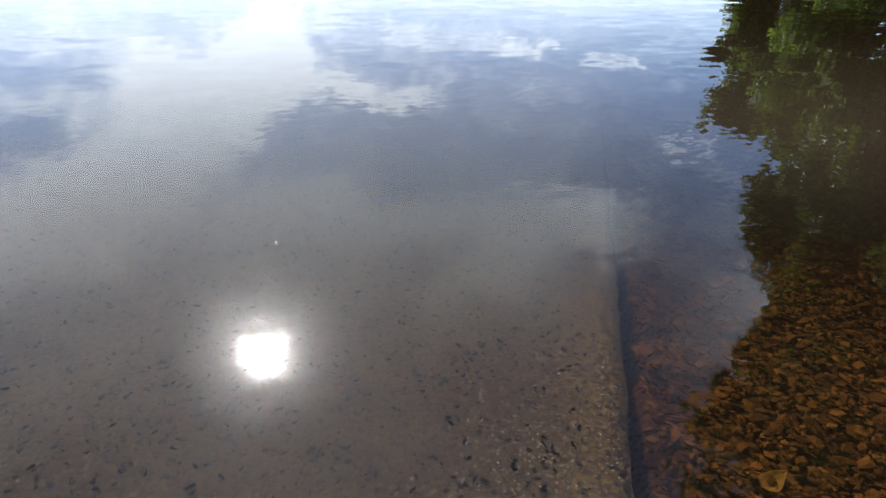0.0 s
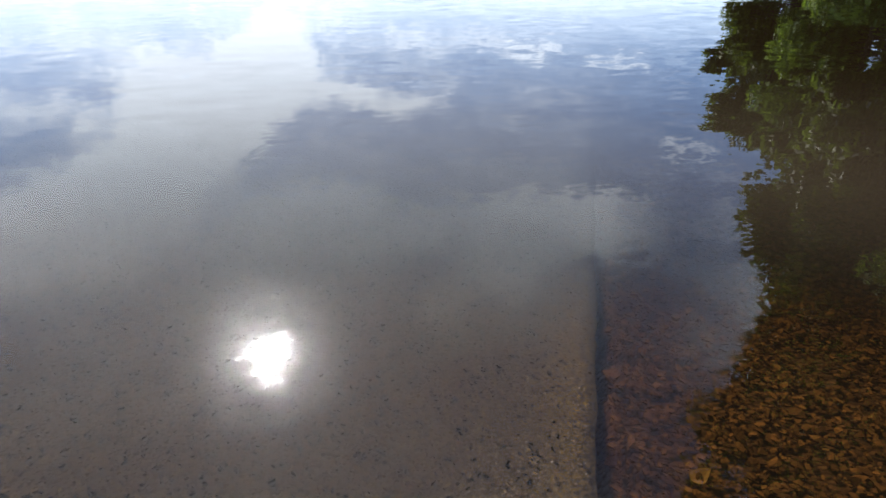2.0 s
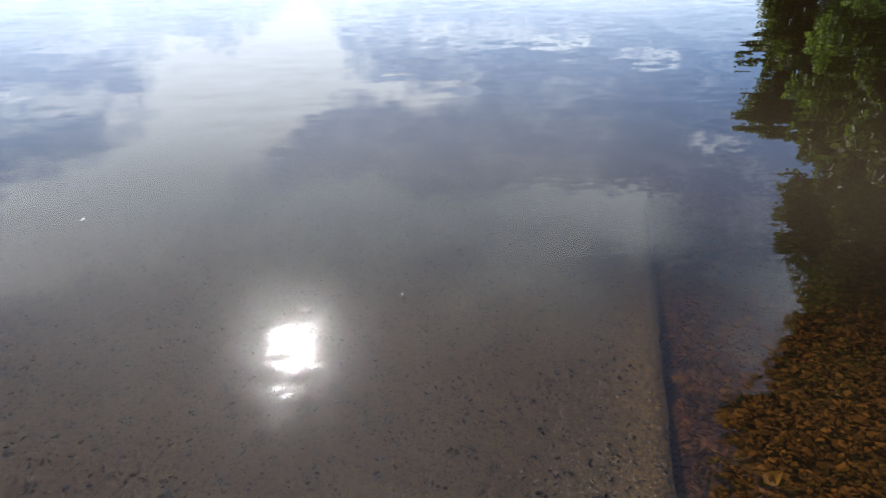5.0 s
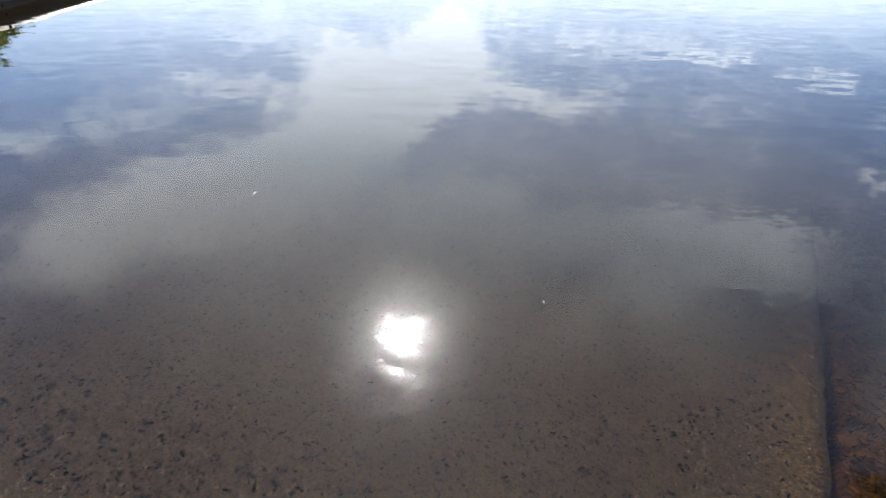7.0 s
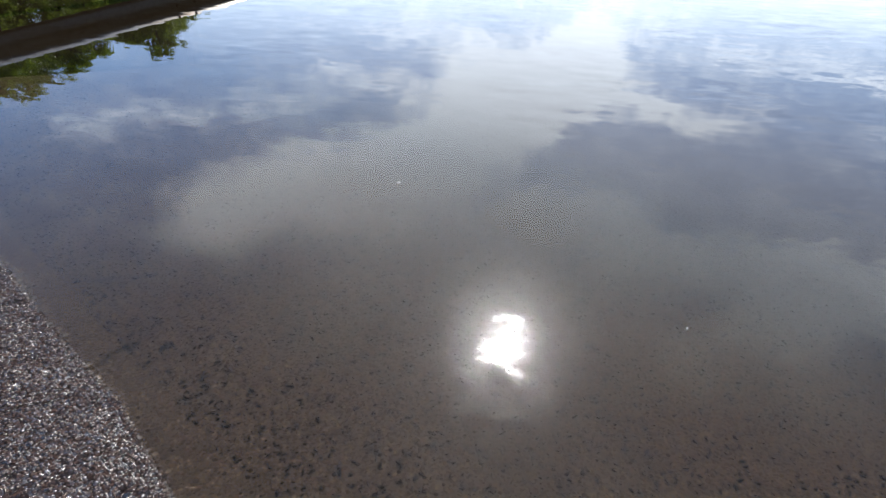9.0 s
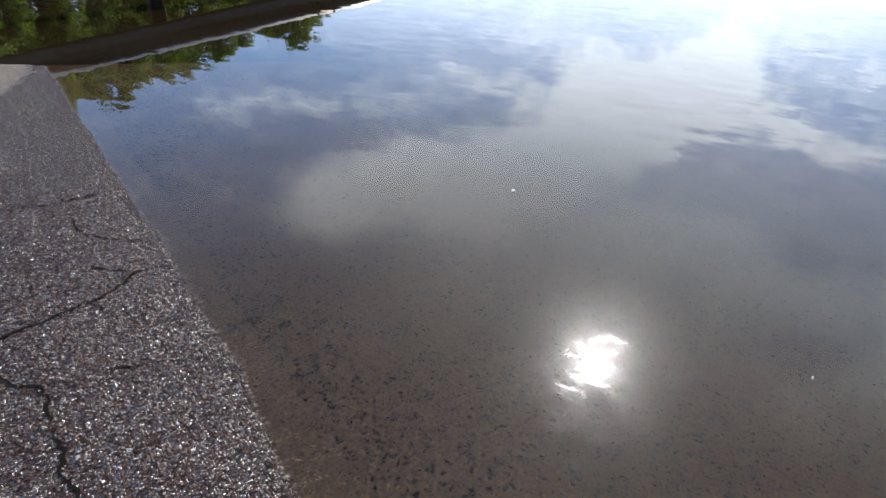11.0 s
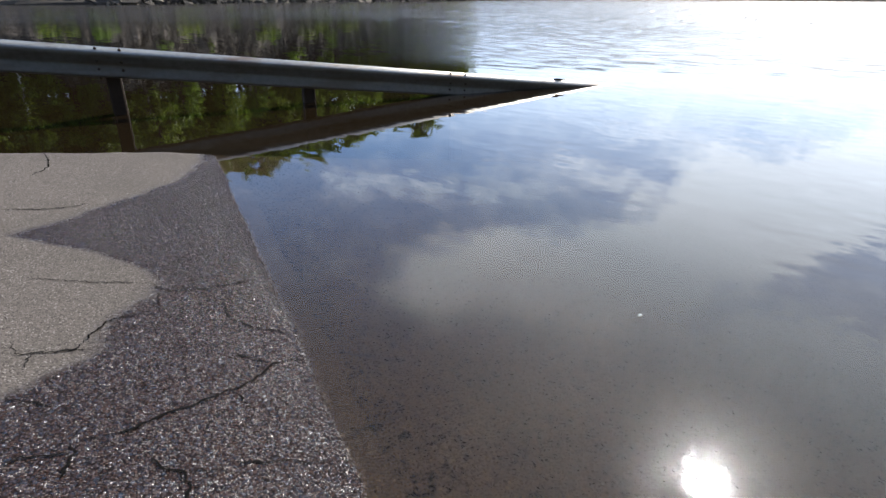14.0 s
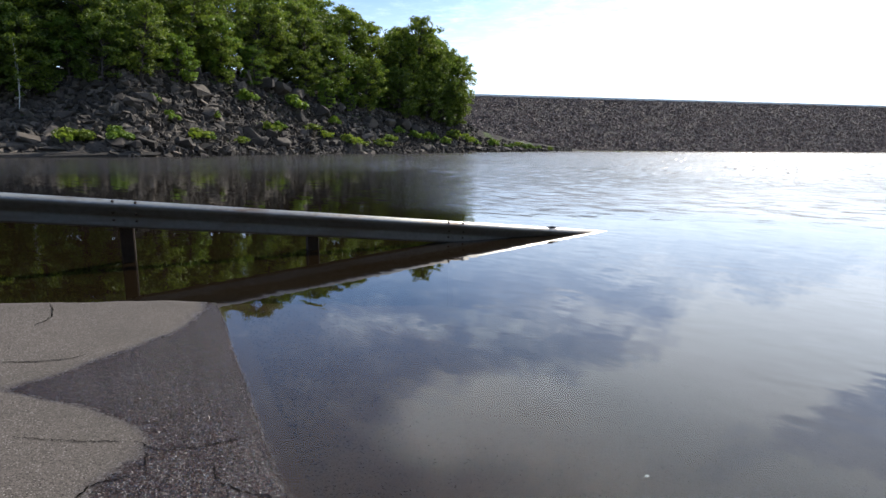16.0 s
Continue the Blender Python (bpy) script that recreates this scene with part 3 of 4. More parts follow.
def crack(parent, points, width, seed):
    """A jagged open crack along a few turning points."""
    rng = random.Random(seed)
    line = []
    for (a, b), (c, d) in zip(points, points[1:]):
        steps = max(2, int(math.hypot(c - a, d - b) / 0.014))
        for i in range(steps):
            k = i / steps
            u, v = a + (c - a) * k, b + (d - b) * k
            u += 0.012 * noise.noise((u * 19, v * 19, seed)) + rng.uniform(-0.0065, 0.0065)
            v += 0.012 * noise.noise((u * 19, v * 19, seed + 9)) + rng.uniform(-0.0065, 0.0065)
            line.append((u, v))
    verts, faces = [], []
    total = len(line)
    for i, (u, v) in enumerate(line):
        e, f = line[min(i + 1, total - 1)], line[max(i - 1, 0)]
        t = Vector((e[0] - f[0], e[1] - f[1])).normalized()
        w = 0.80 * width * (0.2 + 1.3 * abs(noise.noise((u * 24, v * 24, seed))) + rng.uniform(0.0, 0.35)) * min(1.0, 0.3 + 4 * min(i, total - 1 - i) / total)
        w *= 0.5
        z = ramp_surface(u, v) + 0.0035
        verts += [(u - t.y * w, v + t.x * w, z), (u + t.y * w, v - t.x * w, z)]
        if i:
            faces.append((2 * i - 2, 2 * i - 1, 2 * i + 1, 2 * i))
    return mesh_object("crack", verts, faces, CRACK, parent, "")


def ground_height(x, y):
    u, v, _ = RAMP_INV @ Vector((x, y, 0))
    z = ramp_height(v)
    if u > 0.2:
        z -= 0.030 + 0.02 * ease(u, 0.2, 2.0)
    elif u > -5.3:
        z -= 0.3
    else:
        z -= 0.3 + 0.6 * ease(-u, 5.3, 6.4)
        if u < -8:
            z = max(min(z, 0.13 * (-5 - 0.5 * (-8 - u) - v)), -5)
    z = min(max(z, -5.0), 2.5)
    shore = 5.2 + 0.15 * v
    if u > shore - 3:
        z = max(z, min(0.22 * (u - shore), 3.0))
    beyond = (x + 262) * 0.920 + (y - 205) * -0.3916
    if beyond < 0:
        z = 1.0
    return z + 0.02 * fbm(x * 0.8, y * 0.8)


def build_ground():
    near = list(np.arange(-9.0, 7.01, 0.16))
    out = [1.2 ** k for k in range(1, 38)]
    xs = [-9 - 2 * o for o in reversed(out)] + near + [7 + 2 * o for o in out]
    ys = [-9 - 2 * o for o in reversed(out)] + near + [7 + 2 * o for o in out]
    xs = [x for x in xs if abs(x) < 2600]
    ys = [y for y in ys if abs(y) < 2600]
    n = len(xs)
    verts = [(x, y, ground_height(x, y)) for y in ys for x in xs]
    faces = [(j * n + i, j * n + i + 1, (j + 1) * n + i + 1, (j + 1) * n + i) for j in range(len(ys) - 1) for i in range(n - 1)]
    return tagged(mesh_object("ground", verts, faces, SOIL, None, "brown lake bed and grassy banks", True), "", "ground", "", "structure")


def build_water():
    verts = [(-262 - 0.3916 * 150, 205 - 0.92 * 150, 0), (-262 + 0.3916 * 900, 205 + 0.92 * 900, 0), (600, 1000, 0), (600, -400, 0), (-350, -400, 0)]
    return tagged(mesh_object("water", verts, [(0, 4, 3, 2, 1)], WATER, None, "clear brown lake water with light ripples"), "", "water", "", "structure")


ramp = build_ramp()
crack(ramp, [(-2.98, -1.17), (-2.93, -1.01), (-2.9, -0.84), (-2.88, -0.72)], 0.0090, 0)
crack(ramp, [(-2.42, -1.11), (-2.36, -1.08), (-2.35, -0.98), (-2.36, -0.92), (-2.46, -0.89), (-2.56, -0.84), (-2.6, -0.74), (-2.55, -0.58)], 0.0110, 1)
crack(ramp, [(-2.35, -0.98), (-2.36, -0.87)], 0.0090, 2)
crack(ramp, [(-2.35, -1.05), (-2.26, -1.05)], 0.0090, 3)
crack(ramp, [(-2.88, -0.72), (-2.8, -0.64), (-2.81, -0.48), (-2.86, -0.34), (-2.92, -0.23)], 0.0110, 4)
crack(ramp, [(-2.66, -0.45), (-2.54, -0.43), (-2.44, -0.37), (-2.35, -0.21)], 0.0110, 5)
crack(ramp, [(-2.17, -0.21), (-2.17, -0.31), (-2.09, -0.38), (-2.02, -0.48), (-1.95, -0.65), (-1.9, -0.74), (-1.87, -0.81), (-1.86, -0.89)], 0.0145, 6)
crack(ramp, [(-2.03, -0.46), (-1.97, -0.45), (-1.92, -0.42)], 0.0090, 7)
crack(ramp, [(-2.26, -0.45), (-2.19, -0.38), (-2.17, -0.31)], 0.0090, 8)
crack(ramp, [(-1.81, -1.03), (-1.83, -0.98), (-1.82, -0.88)], 0.0145, 9)
crack(ramp, [(-1.86, -0.89), (-1.82, -0.88), (-1.75, -0.89), (-1.71, -0.9)], 0.0145, 10)
crack(ramp, [(-2.11, -1.08), (-2.08, -1.03), (-2.05, -0.94)], 0.0145, 11)
crack(ramp, [(-1.76, -0.7), (-1.72, -0.68), (-1.68, -0.63), (-1.62, -0.63)], 0.0120, 12)
crack(ramp, [(-1.68, -0.62), (-1.67, -0.52)], 0.0090, 13)
crack(ramp, [(-1.69, -0.52), (-1.66, -0.38), (-1.62, -0.23)], 0.0090, 14)
crack(ramp, [(-1.71, -0.21), (-1.74, -0.11), (-1.77, 0.03)], 0.0090, 15)
crack(ramp, [(-2.19, -0.1), (-2.11, 0.07), (-2.06, 0.19)], 0.0090, 16)
crack(ramp, [(-3.86, -1.39), (-3.87, -1.25), (-3.91, -1.12), (-4.01, -1.0)], 0.0130, 17)
crack(ramp, [(-5.14, -1.37), (-4.86, -1.31), (-4.71, -1.31), (-4.49, -1.37)], 0.0145, 18)
crack(ramp, [(-2.78, -0.68), (-2.57, -0.67)], 0.0090, 19)
crack(ramp, [(-1.52, -0.62), (-1.44, -0.61), (-1.37, -0.62), (-1.3, -0.6), (-1.23, -0.59)], 0.0145, 20)
crack(ramp, [(-1.72, -0.69), (-1.69, -0.64), (-1.64, -0.61), (-1.52, -0.62)], 0.0110, 21)
build_ground()
build_water()


# ---- the dam and the rocky shore ----
DAM_H, DAM_AT, DAM_WAY = 30.0, Vector((-262, 205, 0)), Vector((0.3916, 0.920, 0))
DAM_OUT = Vector((0.920, -0.3916, 0))


def build_dam():
    rng = random.Random(5)
    top = new("dam")
    tagged(top, "long rock-faced embankment dam with a pale crest road", "dam", "", "structure")
    verts, faces = [], []
    ss = np.linspace(-140, 760, 150)
    hs = np.linspace(-4, DAM_H, 26)
    for s in ss:
        for h in hs:
            p = DAM_AT + DAM_WAY * s + DAM_OUT * (2.0 * (DAM_H - h))
            verts.append((p.x, p.y, h + (0.35 * fbm(s * 0.2, h * 0.4) if h < DAM_H else 0)))
    n = len(hs)
    faces = [(i * n + j, (i + 1) * n + j, (i + 1) * n + j + 1, i * n + j + 1) for i in range(len(ss) - 1) for j in range(n - 1)]
    mesh_object("face", verts, faces, DAM_FILL, top, "", True)
    bm = bmesh.new()
    a, b = DAM_AT - DAM_WAY * 140, DAM_AT + DAM_WAY * 760
    back = -DAM_OUT * 9
    for p, q in ((a, b),):
        quad = [p, q, q + back, p + back]
        lo = [bm.verts.new((w.x, w.y, DAM_H - 0.6)) for w in quad]
        hi = [bm.verts.new((w.x, w.y, DAM_H + 1.1)) for w in quad]
        bm.faces.new(hi)
        for k in range(4):
            bm.faces.new((lo[k], lo[(k + 1) % 4], hi[(k + 1) % 4], hi[k]))
    bmesh.ops.recalc_face_normals(bm, faces=bm.faces)
    part("crest", bm, CREST, top, "pale gravel crest road")
    places = []
    for _ in range(30000):
        s, h = rng.uniform(-20, 460), rng.uniform(-0.5, DAM_H - 0.3)
        p = DAM_AT + DAM_WAY * s + DAM_OUT * (2.0 * (DAM_H - h))
        places.append((p.x, p.y, h + 0.1, rng.choice((0.7, 0.9, 1.1, 1.4, 1.8)) * rng.uniform(0.8, 1.2)))
    shapes = [rock_shape(700 + k, 0.8, 9) for k in range(8)]
    tagged(scatter("riprap", shapes, places, RIPRAP, 6, 0.5, top), "grey-brown riprap stones", "", "", "stuff")


SHORE_R = [(30, 320), (40, 285), (46, 215), (52, 152), (57, 133), (63, 116), (73, 94), (81, 79), (90, 82), (105, 78), (135, 85)]
ROCK_TOP = [(30, -1.0), (38, 0.2), (40, 0.8), (43, 2.2), (47, 4.6), (51, 7.6), (55, 8.4), (58, 8.8), (63, 11.0), (67, 12.8), (72, 12.6), (77, 12.3), (83, 10.6), (90, 8.0), (110, 9.0), (135, 9.0)]
ROCK_WIDE = 17.0


def shore_height(az, d):
    top = along(ROCK_TOP, az)
    if d < 0:
        return 0.25 * d
    if d < ROCK_WIDE:
        k = d / ROCK_WIDE
        return top * (0.72 * k + 0.28 * k * k) + 0.15
    return top + 0.15 + (min(d - ROCK_WIDE, 45) * 0.16) * ease(az, 48, 58)


def shore_place(az, d):
    r = along(SHORE_R, az) + d
    w = heading(az, 0) * r
    return w.x, w.y, shore_height(az, d)


def build_shore():
    azs = np.arange(32, 132, 0.5)
    ds = np.concatenate([np.linspace(-14, 0, 6), np.linspace(1, ROCK_WIDE, 16), np.linspace(ROCK_WIDE + 3, 75, 14)])
    verts = []
    for a in azs:
        for d in ds:
            x, y, z = shore_place(a, d)
            verts.append((x, y, z + 0.5 * fbm(x * 0.25, y * 0.25) * ease(d, -3, 6)))
    n = len(ds)
    faces = [(i * n + j, i * n + j + 1, (i + 1) * n + j + 1, (i + 1) * n + j) for i in range(len(azs) - 1) for j in range(n - 1)]
    tagged(mesh_object("hillside", verts, faces, HILL, None, "steep scree slope under the woods", True), "", "hillside", "", "structure")


def hill_material():
    mat, g = material("scree_and_litter")
    co = g.n("ShaderNodeNewGeometry").outputs["Position"]
    a, b = g.noise(co, 1.6, 6.0, 0.7), g.noise(co, 0.12, 4.0)
    col = g.mix(a, (0.008, 0.0068, 0.0058), (0.060, 0.050, 0.040))
    col = g.mix(g.m("MULTIPLY", g.step(b, 0.5, 0.62), 0.7), col, g.mix(a, (0.03, 0.05, 0.012), (0.10, 0.14, 0.03)))
    finish(g, col, 0.95, a, 0.35, 0.2)
    return mat


HILL = hill_material()
build_dam()
build_shore()


def build_boulders():
    rng = random.Random(21)
    shapes = [rock_shape(40 + k, 0.62, 16) for k in range(12)]
    meshes = []
    for v, f in shapes:
        me = bpy.data.meshes.new("boulder")
        me.from_pydata(v.tolist(), [], f.tolist())
        me.materials.append(BOULDER)
        meshes.append(me)

    def boulder(az, d, size, lift=0.25, tilt=0.3, tall=1.0):
        x, y, z = shore_place(az, d)
        ob = new("boulder", meshes[rng.randrange(len(meshes))])
        e = Euler((rng.gauss(0, tilt), rng.gauss(0, tilt), rng.uniform(0, 6.283)))
        s = Vector((size * rng.uniform(0.85, 1.35), size * rng.uniform(0.8, 1.15), size * rng.uniform(0.75, 1.15) * tall))
        ob.matrix_world = Matrix.LocRotScale((x, y, z + size * 0.3 * lift * tall), e, s)
        big = "large angular dark grey boulder" if size > 3 else "angular dark grey boulder"
        tagged(ob, big + (" standing upright on the scree" if tall > 1.3 else " on the rocky shore"), "boulder", "boulders on the rocky shore")

    for _ in range(270):
        az = rng.uniform(42, 93)
        k = rng.random()
        d = rng.uniform(0.2, ROCK_WIDE + 1) if az > 50 else rng.uniform(0.2, 9)
        boulder(az, d, 1.3 + 2.1 * k ** 2.0, 0.7, 0.45)
    for az, d, s, tall in ((75.6, 13, 3.6, 1.7), (68.8, 15, 5.0, 1.3), (67.0, 14.5, 5.2, 1.2), (70.2, 16, 5.5, 1.3), (66.8, 9, 3.2, 1.8), (60.5, 11, 3.6, 1.6), (58.6, 12, 4.0, 1.5), (57.2, 12, 4.6, 1.2), (56.2, 11, 4.0, 1.1), (65.0, 11.5, 3.4, 1.6), (69, 2, 3.6, 1.2), (62, 1.5, 3.4, 1.0), (55, 1.5, 3.6, 1.0)):
        boulder(az, d, s, 0.5, 0.15, tall)
    for az, d, s in ((50, 2, 3.6), (48.6, 2.5, 3.8), (47.2, 2, 3.4), (46, 1.5, 3.8), (44.8, 2, 3.6), (43.6, 1.5, 3.4), (42.4, 1.2, 3.2)):
        boulder(az, d, s, 0.4, 0.2, 0.9)
    places = []
    for _ in range(17000):
        az = rng.uniform(41, 96)
        d = rng.uniform(-0.6, ROCK_WIDE + 2) if az > 50 else rng.uniform(-0.6, 12)
        x, y, z = shore_place(az, d)
        places.append((x, y, z + 0.2, 0.4 + 1.6 * rng.random() ** 2.4))
    tagged(scatter("scree", [rock_shape(90 + k, 0.55, 11) for k in range(14)], places, RUBBLE, 8, 0.62), "loose dark grey scree stones on the shore", "scree", "", "stuff")
    # long ledges at the water's edge
    for az, d, ln, w, h in ((87.5, -0.6, 16, 3.0, 1.3), (83.4, -0.5, 13, 2.4, 1.1), (88.5, 2.0, 12, 3.0, 1.3), (85.0, 1.2, 9, 2.0, 1.0)):
        v, f = rock_shape(int(az * 10), 1.0, 26)
        x, y, z = shore_place(az, d)
        ob = mesh_object("rock_ledge", (v * (ln, w, h)).tolist(), f.tolist(), BOULDER)
        ob.matrix_world = pose(x, y, z + 0.3, 3, -2, az + rng.uniform(-6, 6))
        tagged(ob, "long flat grey rock ledge at the waterline", "rock ledge", "rock ledges")


build_boulders()


# ---- trees and shrubs ----
def leaf_cloud(rng, centres, per, size, droop=0.0):
    """Vertices and faces of many small folded leaf sprays round the given centres (x, y, z, radius)."""
    cs = np.array(centres)
    k = len(cs) * per
    c = np.repeat(cs, per, axis=0)
    dirs = rng.normal(size=(k, 3))
    dirs /= np.linalg.norm(dirs, axis=1)[:, None]
    rad = c[:, 3] * rng.random(k) ** 0.45
    p = c[:, :3] + dirs * rad[:, None] * (1.0, 1.0, 0.6)
    nrm = dirs * 0.7 + rng.normal(size=(k, 3)) * 0.55 + (0, 0, 0.45)
    nrm /= np.linalg.norm(nrm, axis=1)[:, None]
    t = np.cross(nrm, rng.normal(size=(k, 3)))
    t /= np.linalg.norm(t, axis=1)[:, None]
    b = np.cross(nrm, t)
    s = size * rng.uniform(0.55, 1.35, k)[:, None]
    t, b = t * s, b * s * 0.55
    fold = nrm * s * 0.18
    q = np.stack([p - t, p - b * 1.0 + fold, p + t - (0, 0, droop), p + b + fold], 1)
    return q.reshape(-1, 3), np.arange(k * 4).reshape(-1, 4)


def make_tree(name, height, spread, leaf, seed, clumps=46, per=75, size=0.30, bare=0.28, bark=None, stems=1, label="", category="tree", girth=1.0, puffs=1.0):
    """A tree at the origin: an empty with a trunk and a crown under it."""
    rng = random.Random(seed)
    nrg = np.random.default_rng(seed)
    top = new(name)
    bm = bmesh.new()
    tips = []
    for st in range(stems):
        lean = Vector((rng.uniform(-0.1, 0.1), rng.uniform(-0.1, 0.1), 0)) * (1 if stems == 1 else 2.2)
        pts, rad = [], []
        r0 = (height * 0.016 / math.sqrt(stems) + 0.02) * girth
        for i in range(8):
            k = i / 7
            pts.append(Vector((lean.x * height * k + 0.02 * height * math.sin(k * 5 + seed + st), lean.y * height * k + 0.02 * height * math.cos(k * 4 + seed), height * 0.93 * k - 0.3)))
            rad.append(r0 * (1.15 - k) + 0.012)
        tube(bm, pts, rad, 7)
        for j in range(clumps // stems):
            k = bare + (1 - bare) * ((j + rng.random()) / (clumps // stems))
            i = min(int(k * 7), 6)
            base = pts[i].lerp(pts[i + 1], k * 7 - i)
            shape = math.sin(math.pi * (0.16 + 0.78 * (k - bare) / (1 - bare))) ** 0.7 * rng.uniform(0.45, 1.08)
            a = rng.uniform(0, 6.283)
            reach = spread * max(shape, 0.1)
            end = base + Vector((math.cos(a) * reach, math.sin(a) * reach, reach * rng.uniform(0.1, 0.55)))
            mid = base.lerp(end, 0.5) + Vector((0, 0, reach * 0.08))
            tube(bm, [base, mid, end], [rad[i] * 0.45, rad[i] * 0.28, 0.012], 4)
            tips.append((end.x, end.y, end.z, spread * puffs * rng.uniform(0.13, 0.27)))
            if rng.random() < 0.6:
                tips.append((mid.x, mid.y, mid.z + 0.05 * spread, spread * puffs * rng.uniform(0.10, 0.20)))
    part("trunk", bm, bark or BARK, top, "", True)
    v, f = leaf_cloud(nrg, tips, per, size)
    mesh_object("crown", v.tolist(), f.tolist(), leaf, top)
    return tagged(top, label or "green broad-leaved tree on the hillside", category)


def make_bush(height, spread, leaf, seed, label):
    rng = random.Random(seed)
    nrg = np.random.default_rng(seed)
    top = new("shrub")
    bm = bmesh.new()
    tips = []
    for j in range(14):
        a, k = rng.uniform(0, 6.283), rng.random()
        end = Vector((math.cos(a) * spread * k, math.sin(a) * spread * k, height * (1 - 0.55 * k * k) * rng.uniform(0.55, 1.0)))
        tube(bm, [Vector((0, 0, -0.2)), end * 0.5 + Vector((0, 0, height * 0.1)), end], [0.05, 0.03, 0.012], 4)
        tips.append((end.x, end.y, end.z, 0.42 * spread))
    part("stem", bm, BARK, top)
    v, f = leaf_cloud(nrg, tips, 42, 0.24)
    mesh_object("foliage", v.tolist(), f.tolist(), leaf, top)
    return tagged(top, label, "shrub", "shrubs among the rocks")


def build_far_woods():
    rng = random.Random(77)
    kinds = [
        make_tree("tree", 16, 5.3, LEAF, 1, 92, 50, 0.26, 0.08),
        make_tree("tree", 18, 5.2, LEAF, 2, 96, 50, 0.26, 0.12),
        make_tree("tree", 14, 5.4, LEAF_DARK, 3, 88, 50, 0.26, 0.06),
        make_tree("tree", 17, 6.0, LEAF_DARK, 4, 98, 50, 0.27, 0.12),
        make_tree("tree", 11, 4.0, LEAF_BRIGHT, 5, 74, 48, 0.24, 0.05),
    ]
    used = [False] * 5
    spots = []
    for az in np.arange(52.3, 100, 2.35):
        spots.append((az + rng.uniform(-0.6, 0.6), ROCK_WIDE + rng.uniform(0.5, 4), rng.choice((0, 1, 2, 4, 0)), rng.uniform(0.8, 1.0) + 0.2 * ease(66 - az, 0, 6)))
    for az in np.arange(53.2, 100, 2.3):
        spots.append((az + rng.uniform(-0.6, 0.6), ROCK_WIDE + rng.uniform(8, 13), rng.choice((0, 1, 2, 3)), rng.uniform(1.0, 1.2) + 0.15 * ease(66 - az, 0, 6)))
    for az in np.arange(54.5, 100, 2.5):
        spots.append((az + rng.uniform(-0.6, 0.6), ROCK_WIDE + rng.uniform(18, 27), rng.choice((1, 3, 3, 0)), rng.uniform(1.15, 1.4)))
    # saplings and low trees along the wood's edge
    for az, d, k, s in ((77, 14.5, 4, 0.75), (73.5, 15.5, 0, 0.62), (70.8, 16, 4, 0.7), (83, 15, 2, 0.7), (80, 15.5, 0, 0.72), (64.5, 13.5, 4, 0.62), (62.4, 14, 4, 0.6), (66.2, 15, 0, 0.6), (60.8, 15, 0, 0.8), (88, 14, 2, 0.8), (92, 14, 0, 0.9), (57.5, 15.5, 2, 0.9), (55, 15, 3, 0.85), (53.2, 14, 2, 0.75), (51.9, 15, 0, 0.8), (52.4, 19, 1, 1.1), (53.6, 20, 0, 1.3), (54.8, 20, 3, 1.35), (56.2, 21, 1, 1.4)):
        spots.append((az, d, k, s))
    for az in np.arange(58, 97, 2.6):
        spots.append((az + rng.uniform(-0.8, 0.8), ROCK_WIDE + rng.uniform(2, 7), 2, rng.uniform(0.45, 0.62)))
    for az, d, k, s in spots:
        x, y, z = shore_place(az, d)
        m = Matrix.LocRotScale((x, y, z), Euler((0, 0, rng.uniform(0, 6.283))), None)
        if used[k]:
            ob = copy_thing(kinds[k], m)
        else:
            ob, used[k] = kinds[k], True
            ob.matrix_world = m
        ob.scale = (s * rng.uniform(0.9, 1.15), s * rng.uniform(0.9, 1.15), s)
        tagged(ob, "", "", "trees of the hillside wood")
    bushes = [make_bush(1.5, 1.3, LEAF_BRIGHT, 31, "bright green shrub growing among the boulders"), make_bush(1.1, 1.7, LEAF, 32, "low green shrub growing among the boulders")]
    first = [True, True]
    fringe = [(a + rng.uniform(-0.5, 0.5), rng.uniform(3.5, 9.5) * min(1.0, (a - 38) / 14), rng.randrange(2), rng.uniform(0.9, 1.8)) for a in np.arange(43.0, 58.5, 0.75)]
    for az, d, k, s in fringe + [(86, 2.5, 1, 1.3), (84.6, 2.6, 1, 1.2), (82.2, 2.4, 0, 1.25), (78, 7, 0, 0.9), (76.2, 3.2, 1, 1.2), (75, 3, 0, 0.8), (74.6, 8, 0, 1.0), (70, 5.5, 1, 1.2), (69, 6, 0, 1.0), (66, 6.5, 1, 1.1), (64.8, 4.5, 1, 1.2), (62.5, 2.6, 1, 1.5), (61.6, 2.4, 1, 1.3), (59.4, 2.2, 1, 1.3), (58.6, 5, 0, 1.1), (67.4, 11, 0, 1.9), (71.8, 12, 0, 1.5), (63.8, 9, 0, 1.1), (72.3, 2.0, 1, 0.9), (79.4, 11, 0, 0.9)]:
        x, y, z = shore_place(az, d)
        m = Matrix.LocRotScale((x, y, z + 0.3), Euler((0, 0, rng.uniform(0, 6.283))), None)
        if first[k]:
            ob, first[k] = bushes[k], False
            ob.matrix_world = m
        else:
            ob = copy_thing(bushes[k], m)
        ob.scale = (s, s, s * rng.uniform(0.8, 1.1))
    x, y, z = shore_place(88.8, 11)
    birch = make_tree("birch", 10.5, 1.6, LEAF, 61, 30, 30, 0.22, 0.36, BIRCH, 2, "slender two-stemmed birch with white bark on the rocks", "tree", 0.30)
    birch.matrix_world = pose(x, y, z)
    bm = bmesh.new()
